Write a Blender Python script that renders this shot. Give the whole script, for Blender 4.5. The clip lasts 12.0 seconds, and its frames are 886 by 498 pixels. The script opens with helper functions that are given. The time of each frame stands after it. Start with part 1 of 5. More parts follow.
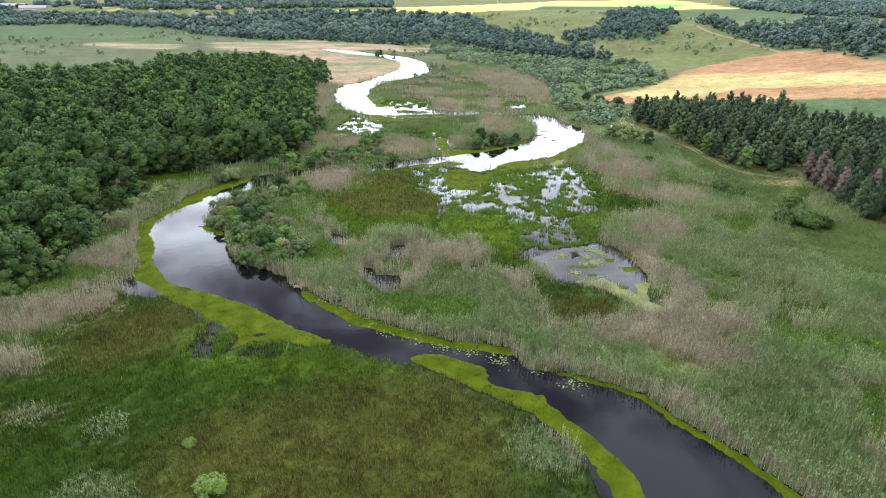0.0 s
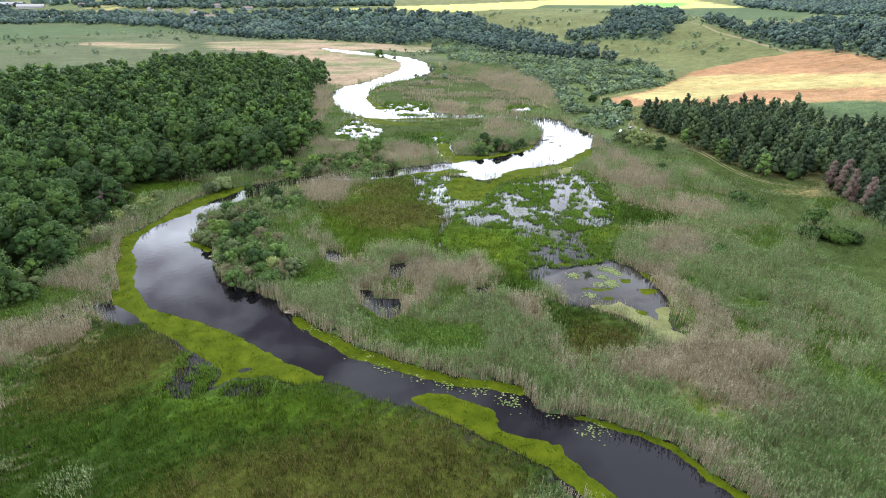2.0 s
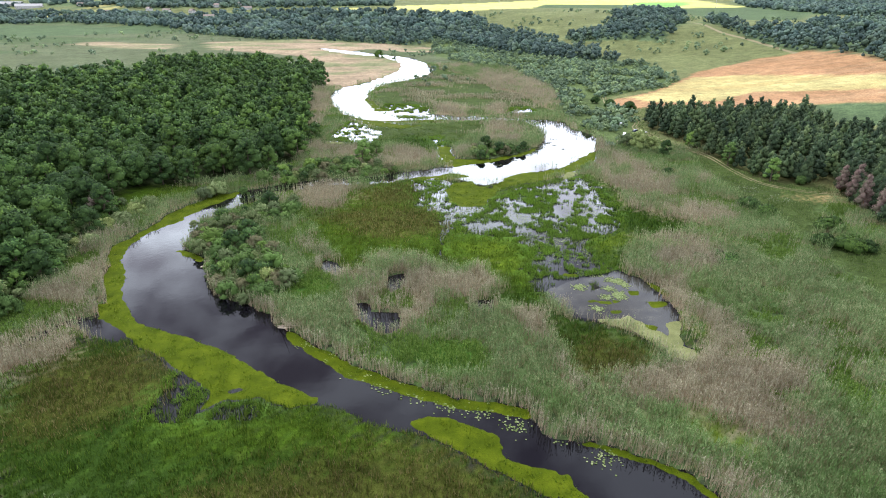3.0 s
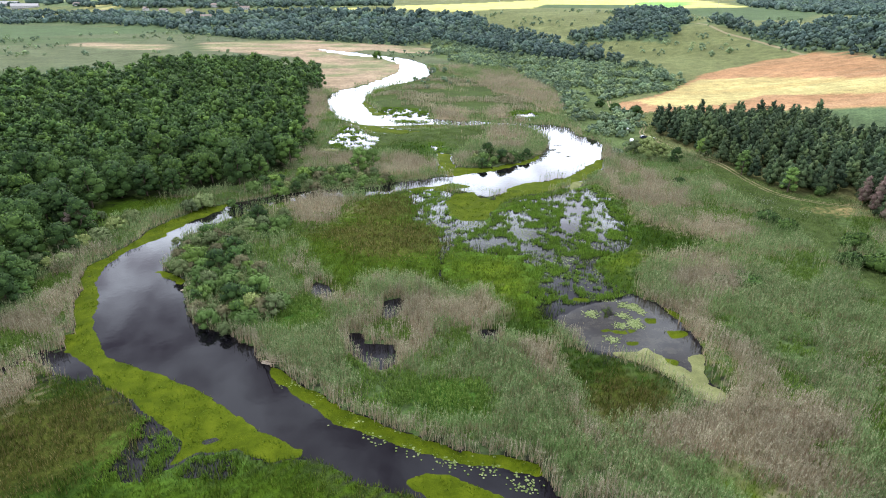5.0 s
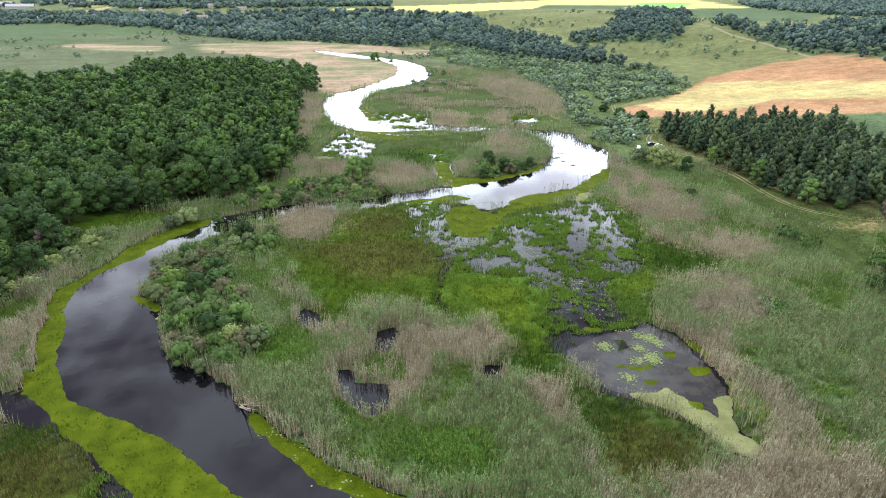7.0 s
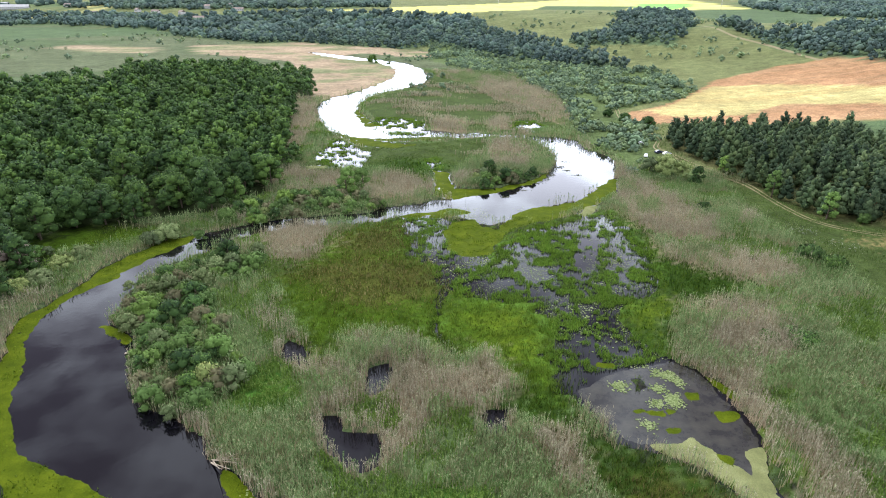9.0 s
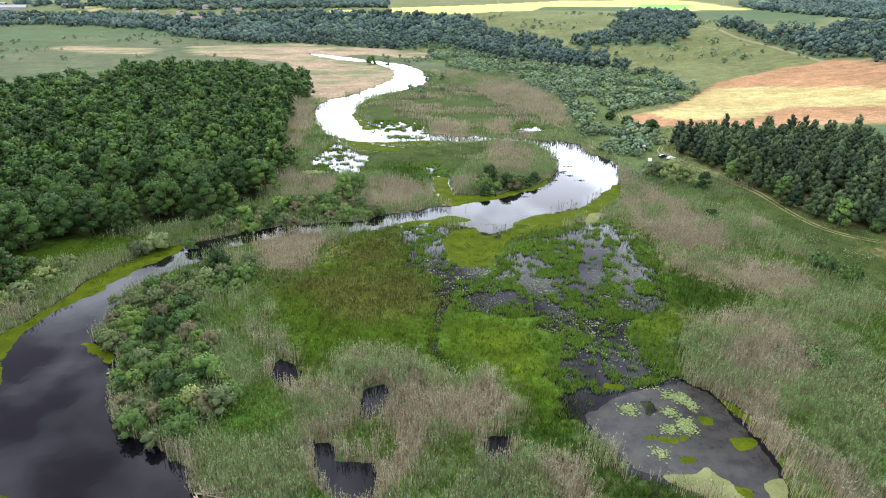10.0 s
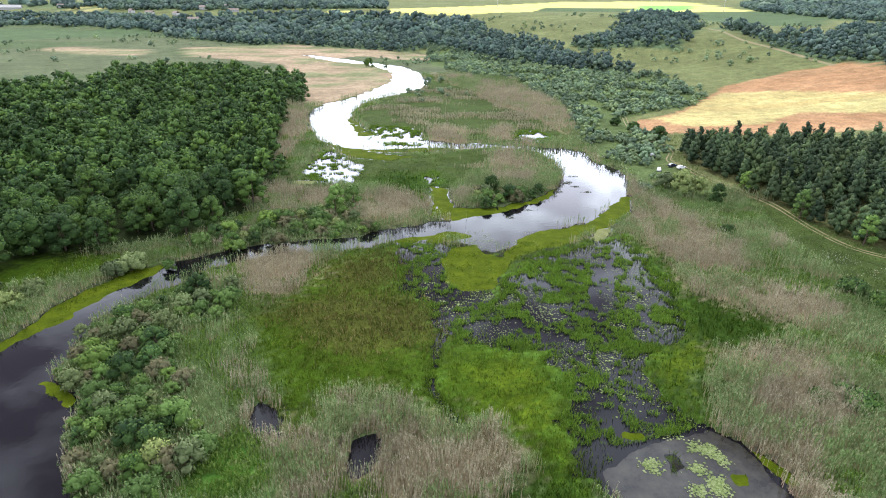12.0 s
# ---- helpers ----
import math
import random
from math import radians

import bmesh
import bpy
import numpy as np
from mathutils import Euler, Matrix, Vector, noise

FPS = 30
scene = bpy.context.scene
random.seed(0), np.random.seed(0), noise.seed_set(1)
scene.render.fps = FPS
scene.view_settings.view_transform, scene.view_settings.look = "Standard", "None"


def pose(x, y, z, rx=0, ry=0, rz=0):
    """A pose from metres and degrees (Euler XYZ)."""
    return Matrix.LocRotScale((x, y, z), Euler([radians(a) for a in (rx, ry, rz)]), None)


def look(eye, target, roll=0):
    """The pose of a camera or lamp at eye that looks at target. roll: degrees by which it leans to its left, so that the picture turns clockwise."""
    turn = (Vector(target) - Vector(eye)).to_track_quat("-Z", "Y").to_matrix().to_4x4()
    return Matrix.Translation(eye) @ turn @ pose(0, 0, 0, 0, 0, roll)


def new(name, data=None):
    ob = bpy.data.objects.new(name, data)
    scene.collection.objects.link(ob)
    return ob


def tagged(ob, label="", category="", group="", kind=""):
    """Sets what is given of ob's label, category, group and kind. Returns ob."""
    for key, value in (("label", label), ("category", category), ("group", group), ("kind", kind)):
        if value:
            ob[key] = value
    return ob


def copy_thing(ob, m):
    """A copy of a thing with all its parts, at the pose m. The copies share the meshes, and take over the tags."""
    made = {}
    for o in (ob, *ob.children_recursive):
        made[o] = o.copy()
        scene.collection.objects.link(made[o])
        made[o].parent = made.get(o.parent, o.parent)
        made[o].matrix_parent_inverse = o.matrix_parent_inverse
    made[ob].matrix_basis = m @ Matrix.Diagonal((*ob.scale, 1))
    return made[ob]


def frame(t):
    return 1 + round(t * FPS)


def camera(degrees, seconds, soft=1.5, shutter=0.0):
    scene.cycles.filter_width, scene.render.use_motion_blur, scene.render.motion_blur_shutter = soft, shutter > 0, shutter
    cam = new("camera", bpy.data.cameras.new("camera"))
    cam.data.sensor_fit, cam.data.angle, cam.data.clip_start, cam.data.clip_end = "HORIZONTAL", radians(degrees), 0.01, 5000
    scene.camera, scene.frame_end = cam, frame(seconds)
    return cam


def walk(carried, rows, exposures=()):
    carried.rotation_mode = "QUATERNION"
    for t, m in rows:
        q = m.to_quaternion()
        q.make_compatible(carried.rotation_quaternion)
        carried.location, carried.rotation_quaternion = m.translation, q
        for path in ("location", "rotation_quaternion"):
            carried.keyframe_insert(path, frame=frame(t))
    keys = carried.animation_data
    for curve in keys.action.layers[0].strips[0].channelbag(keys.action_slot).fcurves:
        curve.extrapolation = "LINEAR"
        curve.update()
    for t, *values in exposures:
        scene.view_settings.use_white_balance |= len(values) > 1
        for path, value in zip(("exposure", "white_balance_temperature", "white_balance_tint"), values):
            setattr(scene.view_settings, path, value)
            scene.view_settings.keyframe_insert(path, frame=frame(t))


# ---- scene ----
cam = camera(73.76, 12.0, soft=1.0)
ROWS = [
    (0, 0, 0, 70, 0, -23.62, 0.435),
    (0.5, -0.238, 3.333, 70.061, 0.026, -23.659, 0.434),
    (1, -0.442, 6.67, 70.124, 0.045, -23.694, 0.432),
    (1.5, -0.612, 10.01, 70.187, 0.059, -23.725, 0.43),
    (2, -0.753, 13.353, 70.252, 0.068, -23.751, 0.429),
    (2.5, -0.867, 16.699, 70.316, 0.072, -23.772, 0.428),
    (3, -0.956, 20.05, 70.381, 0.072, -23.79, 0.427),
    (4, -1.069, 26.761, 70.51, 0.059, -23.813, 0.427),
    (5, -1.112, 33.491, 70.635, 0.032, -23.821, 0.431),
    (5.5, -1.113, 36.863, 70.696, 0.014, -23.82, 0.434),
    (6, -1.103, 40.241, 70.754, -0.006, -23.816, 0.438),
    (6.5, -1.085, 43.625, 70.809, -0.029, -23.809, 0.443),
    (7, -1.06, 47.016, 70.861, -0.054, -23.799, 0.45),
    (8, -0.999, 53.82, 70.952, -0.108, -23.773, 0.469),
    (9, -0.935, 60.658, 71.022, -0.166, -23.741, 0.497),
    (9.5, -0.908, 64.092, 71.046, -0.196, -23.723, 0.514),
    (10, -0.885, 67.536, 71.063, -0.226, -23.704, 0.534),
    (10.5, -0.868, 70.993, 71.07, -0.256, -23.685, 0.558),
    (11, -0.86, 74.463, 71.069, -0.285, -23.667, 0.584),
    (11.5, -0.861, 77.946, 71.056, -0.314, -23.649, 0.614),
    (12, -0.874, 81.443, 71.032, -0.342, -23.632, 0.647),
]
walk(cam, [(t, pose(x, y, z, 90 + pitch, 0, yaw) @ pose(0, 0, 0, 0, 0, lean)) for t, x, y, z, yaw, pitch, lean in ROWS])

# ---- sky, sun, exposure ----
scene.view_settings.exposure = -0.08
world = bpy.data.worlds.new("sky")
scene.world = world
world.use_nodes = True
wn = world.node_tree.nodes
wl = world.node_tree.links
wn.clear()
SUN_UP, SUN_ROUND = 50.0, -25.0   # elevation; compass turn from straight ahead towards the right
sky = wn.new("ShaderNodeTexSky")
sky.sky_type, sky.sun_disc = "NISHITA", False
sky.sun_elevation, sky.sun_rotation = radians(SUN_UP), radians(SUN_ROUND)
sky.dust_density = 2.0
coord = wn.new("ShaderNodeTexCoord")
axes = wn.new("ShaderNodeSeparateXYZ")
wl.new(coord.outputs["Generated"], axes.inputs[0])


def sky_math(op, x, y=0.0, z=0.0):
    node = wn.new("ShaderNodeMath")
    node.operation = op
    for i, v in enumerate((x, y, z)):
        if isinstance(v, (int, float)):
            node.inputs[i].default_value = v
        else:
            wl.new(v, node.inputs[i])
    return node.outputs[0]


# a layer of cloud overhead, foreshortened towards the horizon
rise = sky_math("ADD", sky_math("ABSOLUTE", axes.outputs[2]), 0.16)
flat = wn.new("ShaderNodeCombineXYZ")
wl.new(sky_math("DIVIDE", axes.outputs[0], rise), flat.inputs[0])
wl.new(sky_math("DIVIDE", axes.outputs[1], rise), flat.inputs[1])
cloud = wn.new("ShaderNodeTexNoise")
cloud.inputs["Scale"].default_value, cloud.inputs["Detail"].default_value = 3.8, 5.0
cloud.inputs["Roughness"].default_value, cloud.inputs["Distortion"].default_value = 0.5, 0.3
wl.new(flat.outputs[0], cloud.inputs["Vector"])
tone = wn.new("ShaderNodeValToRGB")
tone.color_ramp.elements[0].position, tone.color_ramp.elements[0].color = 0.41, (0.38, 0.36, 0.49, 1)
tone.color_ramp.elements[1].position, tone.color_ramp.elements[1].color = 0.60, (1.70, 1.84, 2.16, 1)
wl.new(cloud.outputs["Fac"], tone.inputs[0])
# thin bright cover low in the sky ahead, round to the sun; heavier cloud higher up; light again overhead
def sky_step(value, lo, hi, to_lo, to_hi):
    node = wn.new("ShaderNodeMapRange")
    node.interpolation_type = "SMOOTHSTEP"
    for key, v in (("From Min", lo), ("From Max", hi), ("To Min", to_lo), ("To Max", to_hi)):
        node.inputs[key].default_value = v
    wl.new(value, node.inputs["Value"])
    return node.outputs[0]


ahead = sky_math("DIVIDE", axes.outputs[1], sky_math("POWER", sky_math("ADD", sky_math("MULTIPLY", axes.outputs[0], axes.outputs[0]), sky_math("MULTIPLY_ADD", axes.outputs[1], axes.outputs[1], 1e-4)), 0.5))
low = sky_math("MULTIPLY", sky_step(axes.outputs[2], 0.26, 0.475, 48.0, 0.0), sky_step(ahead, -0.2, 0.9, 0.12, 1.0))
level = sky_step(axes.outputs[2], 0.66, 0.95, 13.0, 30.0)
lit = wn.new("ShaderNodeVectorMath")
lit.operation = "SCALE"
wl.new(tone.outputs[0], lit.inputs[0])
wl.new(level, lit.inputs["Scale"])
thin = wn.new("ShaderNodeValToRGB")
thin.color_ramp.elements[0].position, thin.color_ramp.elements[0].color = 0.38, (0.80, 0.85, 0.98, 1)
thin.color_ramp.elements[1].position, thin.color_ramp.elements[1].color = 0.62, (1.12, 1.24, 1.40, 1)
wl.new(cloud.outputs["Fac"], thin.inputs[0])
veil = wn.new("ShaderNodeVectorMath")
veil.operation = "SCALE"
wl.new(thin.outputs[0], veil.inputs[0])
wl.new(low, veil.inputs["Scale"])
whole = wn.new("ShaderNodeVectorMath")
wl.new(lit.outputs[0], whole.inputs[0])
wl.new(veil.outputs[0], whole.inputs[1])
mix = wn.new("ShaderNodeMixRGB")
mix.inputs[0].default_value = 0.88
back = wn.new("ShaderNodeBackground")
back.inputs["Strength"].default_value = 0.106
wout = wn.new("ShaderNodeOutputWorld")
wl.new(sky.outputs[0], mix.inputs[1])
wl.new(whole.outputs[0], mix.inputs[2])
wl.new(mix.outputs[0], back.inputs[0])
wl.new(back.outputs[0], wout.inputs[0])
sun_lamp = new("sun", bpy.data.lights.new("sun", "SUN"))
sun_lamp.data.energy, sun_lamp.data.angle, sun_lamp.data.color = 2.5, radians(10), (0.98, 0.98, 0.99)
a, e = radians(SUN_ROUND), radians(SUN_UP)
sun_lamp.matrix_world = look((math.sin(a) * math.cos(e) * 400, math.cos(a) * math.cos(e) * 400, math.sin(e) * 400), (0, 0, 0))


# ---- materials ----
def rgb(h):
    """Linear colour from an sRGB hex string."""
    v = [int(h[i:i + 2], 16) / 255 for i in (0, 2, 4)]
    return tuple((c / 12.92 if c <= 0.04045 else ((c + 0.055) / 1.055) ** 2.4) for c in v)


def material(name, rough=0.8):
    m = bpy.data.materials.new(name)
    m.use_nodes = True
    n = m.node_tree.nodes
    b = n["Principled BSDF"]
    b.inputs["Roughness"].default_value = rough
    b.inputs["Specular IOR Level"].default_value = 0.25
    return m, n, m.node_tree.links, b


def ramp_of(n, l, source, stops):
    node = n.new("ShaderNodeValToRGB")
    while len(node.color_ramp.elements) < len(stops):
        node.color_ramp.elements.new(0.5)
    for el, (p, c) in zip(node.color_ramp.elements, stops):
        el.position, el.color = p, (*c, 1)
    l.new(source, node.inputs[0])
    return node.outputs[0]


def blend(n, l, kind, fac, a, b):
    node = n.new("ShaderNodeMixRGB")
    node.blend_type = kind
    for i, v in ((0, fac), (1, a), (2, b)):
        if isinstance(v, (int, float)):
            node.inputs[i].default_value = v
        elif isinstance(v, tuple):
            node.inputs[i].default_value = (*v, 1)
        else:
            l.new(v, node.inputs[i])
    return node.outputs[0]


def place(n):
    return n.new("ShaderNodeNewGeometry").outputs["Position"]


def grain(n, l, vec, scale, detail=4.0, rough=0.55):
    node = n.new("ShaderNodeTexNoise")
    node.inputs["Scale"].default_value, node.inputs["Detail"].default_value = scale, detail
    node.inputs["Roughness"].default_value = rough
    l.new(vec, node.inputs["Vector"])
    return node.outputs["Fac"]


def relief(n, l, b, height, strength, distance):
    node = n.new("ShaderNodeBump")
    node.inputs["Strength"].default_value, node.inputs["Distance"].default_value = strength, distance
    l.new(height, node.inputs["Height"])
    l.new(node.outputs[0], b.inputs["Normal"])


def plant_material(name, stops, along=None, spread=0.35, patch=0.03, tint=None, trees=None):
    """Leaves and blades: one colour a blade, drifting over the ground, and from foot to tip if along is given."""
    m, n, l, b = material(name, 0.8)
    b.inputs["Specular IOR Level"].default_value = 0.12
    island = n.new("ShaderNodeNewGeometry")
    col = ramp_of(n, l, island.outputs["Random Per Island"], stops)
    if trees:
        at = n.new("ShaderNodeAttribute")
        at.attribute_name = "along"
        add = n.new("ShaderNodeMath")
        add.operation = "ADD"
        l.new(at.outputs["Fac"], add.inputs[0])
        l.new(n.new("ShaderNodeObjectInfo").outputs["Random"], add.inputs[1])
        own = n.new("ShaderNodeMath")
        own.operation = "FRACT"
        l.new(add.outputs[0], own.inputs[0])
        col = blend(n, l, "MULTIPLY", 1.0, col, ramp_of(n, l, own.outputs[0], trees))
    if along:
        at = n.new("ShaderNodeAttribute")
        at.attribute_name = "along"
        foot = ramp_of(n, l, at.outputs["Fac"], [(0.0, (1, 1, 1)), (along[1], (0, 0, 0))])
        col = blend(n, l, "MIX", foot, col, along[0])
    drift = grain(n, l, place(n), patch, 3.0)
    light = ramp_of(n, l, drift, [(0.3, (1 - spread,) * 3), (0.7, (1 + spread,) * 3)])
    col = blend(n, l, "MULTIPLY", 1.0, col, light)
    if tint:
        second = ramp_of(n, l, grain(n, l, place(n), patch * 1.3, 4.0), [(0.48, (0, 0, 0)), (0.72, (0.6, 0.6, 0.6))])
        col = blend(n, l, "MIX", second, col, tint)
    l.new(col, b.inputs["Base Color"])
    if not trees:
        thin = n.new("ShaderNodeBsdfTranslucent")
        l.new(col, thin.inputs["Color"])
        both = n.new("ShaderNodeMixShader")
        both.inputs[0].default_value = 0.22
        l.new(b.outputs[0], both.inputs[1])
        l.new(thin.outputs[0], both.inputs[2])
        l.new(both.outputs[0], n["Material Output"].inputs["Surface"])
    return m


M = {}
TREE_TONES = [(0, (0.55, 0.6, 0.64)), (0.3, (0.76, 0.8, 0.82)), (0.6, (1.0, 1.0, 0.95)), (0.85, (1.32, 1.28, 0.98)), (1, (1.12, 1.2, 1.2))]
M["reed"] = plant_material("green_reed", [(0, rgb("546c40")), (0.4, rgb("6d8352")), (0.75, rgb("879868")), (1, rgb("aca680"))], (rgb("b09c80"), 0.6), 0.2, 0.04, rgb("567a34"))
M["dryreed"] = plant_material("dry_reed", [(0, rgb("7a725c")), (0.5, rgb("9c937a")), (0.8, rgb("b4ac92")), (1, rgb("848c66"))], (rgb("b09880"), 0.55), 0.2, 0.05)
M["sedge"] = plant_material("green_sedge", [(0, rgb("384c10")), (0.5, rgb("4f641a")), (1, rgb("707f34"))], None, 0.3, 0.05)
M["brownsedge"] = plant_material("browned_sedge", [(0, rgb("30400f")), (0.4, rgb("4e5522")), (0.75, rgb("6c6238")), (1, rgb("90845c"))], None, 0.3, 0.05)
M["darksedge"] = plant_material("dark_sedge", [(0, rgb("243a0a")), (0.55, rgb("3a5616")), (1, rgb("5e7028"))], None, 0.3, 0.05)
M["yellowsedge"] = plant_material("yellow_sedge", [(0, rgb("3c5010")), (0.5, rgb("506618")), (1, rgb("727f30"))], None, 0.3, 0.05)
M["meadow"] = plant_material("meadow_grass", [(0, rgb("3c551f")), (0.5, rgb("566c30")), (1, rgb("80885a"))], None, 0.3, 0.03)
M["wetsedge"] = plant_material("tussock_sedge", [(0, rgb("4a641e")), (0.5, rgb("5f7f28")), (1, rgb("7f983e"))], None, 0.25, 0.05)
M["herb"] = plant_material("herb_leaves", [(0, rgb("486020")), (0.5, rgb("5e7a30")), (1, rgb("7e924c"))], None, 0.25, 0.05)
M["leaf"] = plant_material("broad_leaves", [(0, rgb("2c4124")), (0.5, rgb("40572a")), (1, rgb("577039"))], None, 0.2, 0.02, None, TREE_TONES)
M["leaf_light"] = plant_material("willow_leaves", [(0, rgb("4c642e")), (0.5, rgb("587038")), (1, rgb("6c8246"))], None, 0.2, 0.05, None, TREE_TONES)
M["leaf_grey"] = plant_material("grey_willow_leaves", [(0, rgb("55643c")), (0.5, rgb("68744a")), (1, rgb("7e865c"))], None, 0.2, 0.05, None, TREE_TONES)
M["leaf_brown"] = plant_material("withered_leaves", [(0, rgb("66624a")), (0.6, rgb("767252")), (1, rgb("6a7650"))], None, 0.2, 0.05)
M["needle"] = plant_material("pine_needles", [(0, rgb("2f3f2c")), (0.6, rgb("415135")), (1, rgb("566346"))], None, 0.2, 0.03, None, TREE_TONES)
M["needle_dead"] = plant_material("dying_pine_needles", [(0, rgb("705c54")), (0.6, rgb("8e7870")), (1, rgb("7c7862"))], None, 0.25)
# far woods: leaf green pushed to blue-grey, imitating haze in the base colour
M["hazeleaf"] = plant_material("hazed_distant_leaves", [(0, rgb("46584e")), (0.5, rgb("506258")), (1, rgb("5e6e66"))], None, 0.25, 0.012, None, TREE_TONES)
M["scrubleaf"] = plant_material("scrub_leaves", [(0, rgb("62755a")), (0.5, rgb("6e8062")), (1, rgb("80906e"))], None, 0.25, 0.02, None, TREE_TONES)
M["twig"] = plant_material("bare_twigs", [(0, rgb("6b5f55")), (1, rgb("8d8073"))], None, 0.2)


def plain(name, colour, rough=0.7, metal=0.0, vary=0.25, scale=2.0):
    m, n, l, b = material(name, rough)
    g = grain(n, l, place(n), scale, 5.0)
    col = ramp_of(n, l, g, [(0.25, tuple(c * (1 - vary) for c in colour)), (0.75, tuple(min(1, c * (1 + vary)) for c in colour))])
    l.new(col, b.inputs["Base Color"])
    b.inputs["Metallic"].default_value = metal
    return m


M["bark"] = plain("bark", rgb("5d5146"), 0.9, 0, 0.35, 3.0)
M["pinebark"] = plain("pine_bark", rgb("8a6248"), 0.9, 0, 0.35, 3.0)
M["paint_white"] = plain("white_paint", (0.8, 0.8, 0.8), 0.3, 0, 0.05)
M["paint_dark"] = plain("dark_blue_paint", (0.02, 0.025, 0.05), 0.25, 0, 0.1)
M["rubber"] = plain("tyre_rubber", (0.03, 0.03, 0.03), 0.8)
M["glass_dark"] = plain("tinted_glass", (0.02, 0.025, 0.03), 0.08, 0, 0.1)
M["wall_white"] = plain("limewashed_wall", (0.5, 0.49, 0.47), 0.8, 0, 0.1, 0.8)
M["roof"] = plain("slate_roof", rgb("87796f"), 0.8, 0, 0.3, 0.5)
M["concrete"] = plain("weathered_concrete", (0.4, 0.39, 0.37), 0.8, 0, 0.2, 0.8)

# duckweed: fine floating leaves, yellow green, with paler drifts
for key, stops in (("duckweed", [(0.25, rgb("303d06")), (0.5, rgb("434f0a")), (0.75, rgb("586212"))]), ("scum", [(0.25, rgb("5a5e3c")), (0.5, rgb("6e7148")), (0.75, rgb("80825a"))])):
    m, n, l, b = material(key, 0.9)
    b.inputs["Specular IOR Level"].default_value = 0.04
    pos = place(n)
    col = ramp_of(n, l, grain(n, l, pos, 0.25, 6.0, 0.65), stops)
    fine = ramp_of(n, l, grain(n, l, pos, 6.0, 3.0), [(0.3, (0.75,) * 3), (0.7, (1.2,) * 3)])
    l.new(blend(n, l, "MULTIPLY", 1.0, col, fine), b.inputs["Base Color"])
    relief(n, l, b, grain(n, l, pos, 8.0, 3.0), 0.4, 0.03)
    M[key] = m
m, n, l, b = material("silty_film", 0.08)
b.inputs["Specular IOR Level"].default_value = 0.4
l.new(ramp_of(n, l, grain(n, l, place(n), 0.3, 7.0, 0.7), [(0.35, rgb("1c1b19")), (0.65, rgb("3a3830"))]), b.inputs["Base Color"])
M["film"] = m
M["lily"] = plant_material("lily_pad", [(0, rgb("566634")), (0.5, rgb("6e7c48")), (1, rgb("8c9468"))], None, 0.1)

# water: dark, still, faintly ruffled
m, n, l, b = material("river_water", 0.02)
b.inputs["Base Color"].default_value = (0.004, 0.0035, 0.005, 1)
b.inputs["IOR"].default_value, b.inputs["Specular IOR Level"].default_value = 1.33, 0.5
pos = place(n)
relief(n, l, b, grain(n, l, pos, 0.5, 3.0), 0.02, 0.3)
M["water"] = m

# ground: the colour of what grows on it comes with the mesh, broken up at three scales
m, n, l, b = material("ground_cover", 0.95)
b.inputs["Specular IOR Level"].default_value = 0.03
at = n.new("ShaderNodeAttribute")
at.attribute_name = "cover"
pos = place(n)
big = ramp_of(n, l, grain(n, l, pos, 0.035, 5.0, 0.6), [(0.3, (0.8,) * 3), (0.7, (1.2,) * 3)])
fine = ramp_of(n, l, grain(n, l, pos, 0.9, 6.0, 0.7), [(0.3, (0.6,) * 3), (0.7, (1.4,) * 3)])
col = blend(n, l, "MULTIPLY", 1.0, at.outputs["Color"], big)
mid = ramp_of(n, l, grain(n, l, pos, 0.16, 5.0, 0.65), [(0.3, (0.72, 0.74, 0.74)), (0.7, (1.28, 1.26, 1.2))])
col = blend(n, l, "MULTIPLY", 1.0, col, fine)
col = blend(n, l, "MULTIPLY", 1.0, col, mid)
l.new(col, b.inputs["Base Color"])
relief(n, l, b, grain(n, l, pos, 1.6, 5.0, 0.7), 0.9, 0.5)
M["ground"] = m


# ---- the lie of the land ----
VALLEY = [(140, 20), (150, 150), (152, 210), (130, 262), (104, 302), (94, 340), (97, 400), (110, 470), (100, 560), (80, 650), (40, 750), (-40, 850), (-150, 950), (-400, 1100), (-1200, 1500), (-4000, 2600)]


def ramp(a, b, v):
    s = np.clip((v - a) / (b - a), 0, 1)
    return s * s * (3 - 2 * s)


def valley_side(P):
    """Metres from the foot of the slope, positive on the hill."""
    best = np.full(len(P), 1e9)
    side = np.zeros(len(P))
    for a, b in zip(VALLEY[:-1], VALLEY[1:]):
        a, e = np.array(a, float), np.subtract(b, a).astype(float)
        k = np.clip(((P - a) @ e) / (e @ e), 0, 1)
        q = P - a - k[:, None] * e
        d = np.hypot(q[:, 0], q[:, 1])
        s = np.where(e[0] * q[:, 1] - e[1] * q[:, 0] < 0, 1.0, -1.0)
        near = d < best
        best, side = np.where(near, d, best), np.where(near, s, side)
    return best * side


def hill(P):
    """Height of the dry land above the valley floor."""
    d = valley_side(P)
    h = 5 * ramp(0, 30, d) + 31 * ramp(40, 340, d) + 14 * ramp(400, 2500, d)
    return h + 10 * np.exp(-((P[:, 0] - 250) ** 2 + (P[:, 1] - 745) ** 2) / 4200) * ramp(0, 60, d)

rng = np.random.default_rng(7)
LATTICE = rng.random((256, 256))


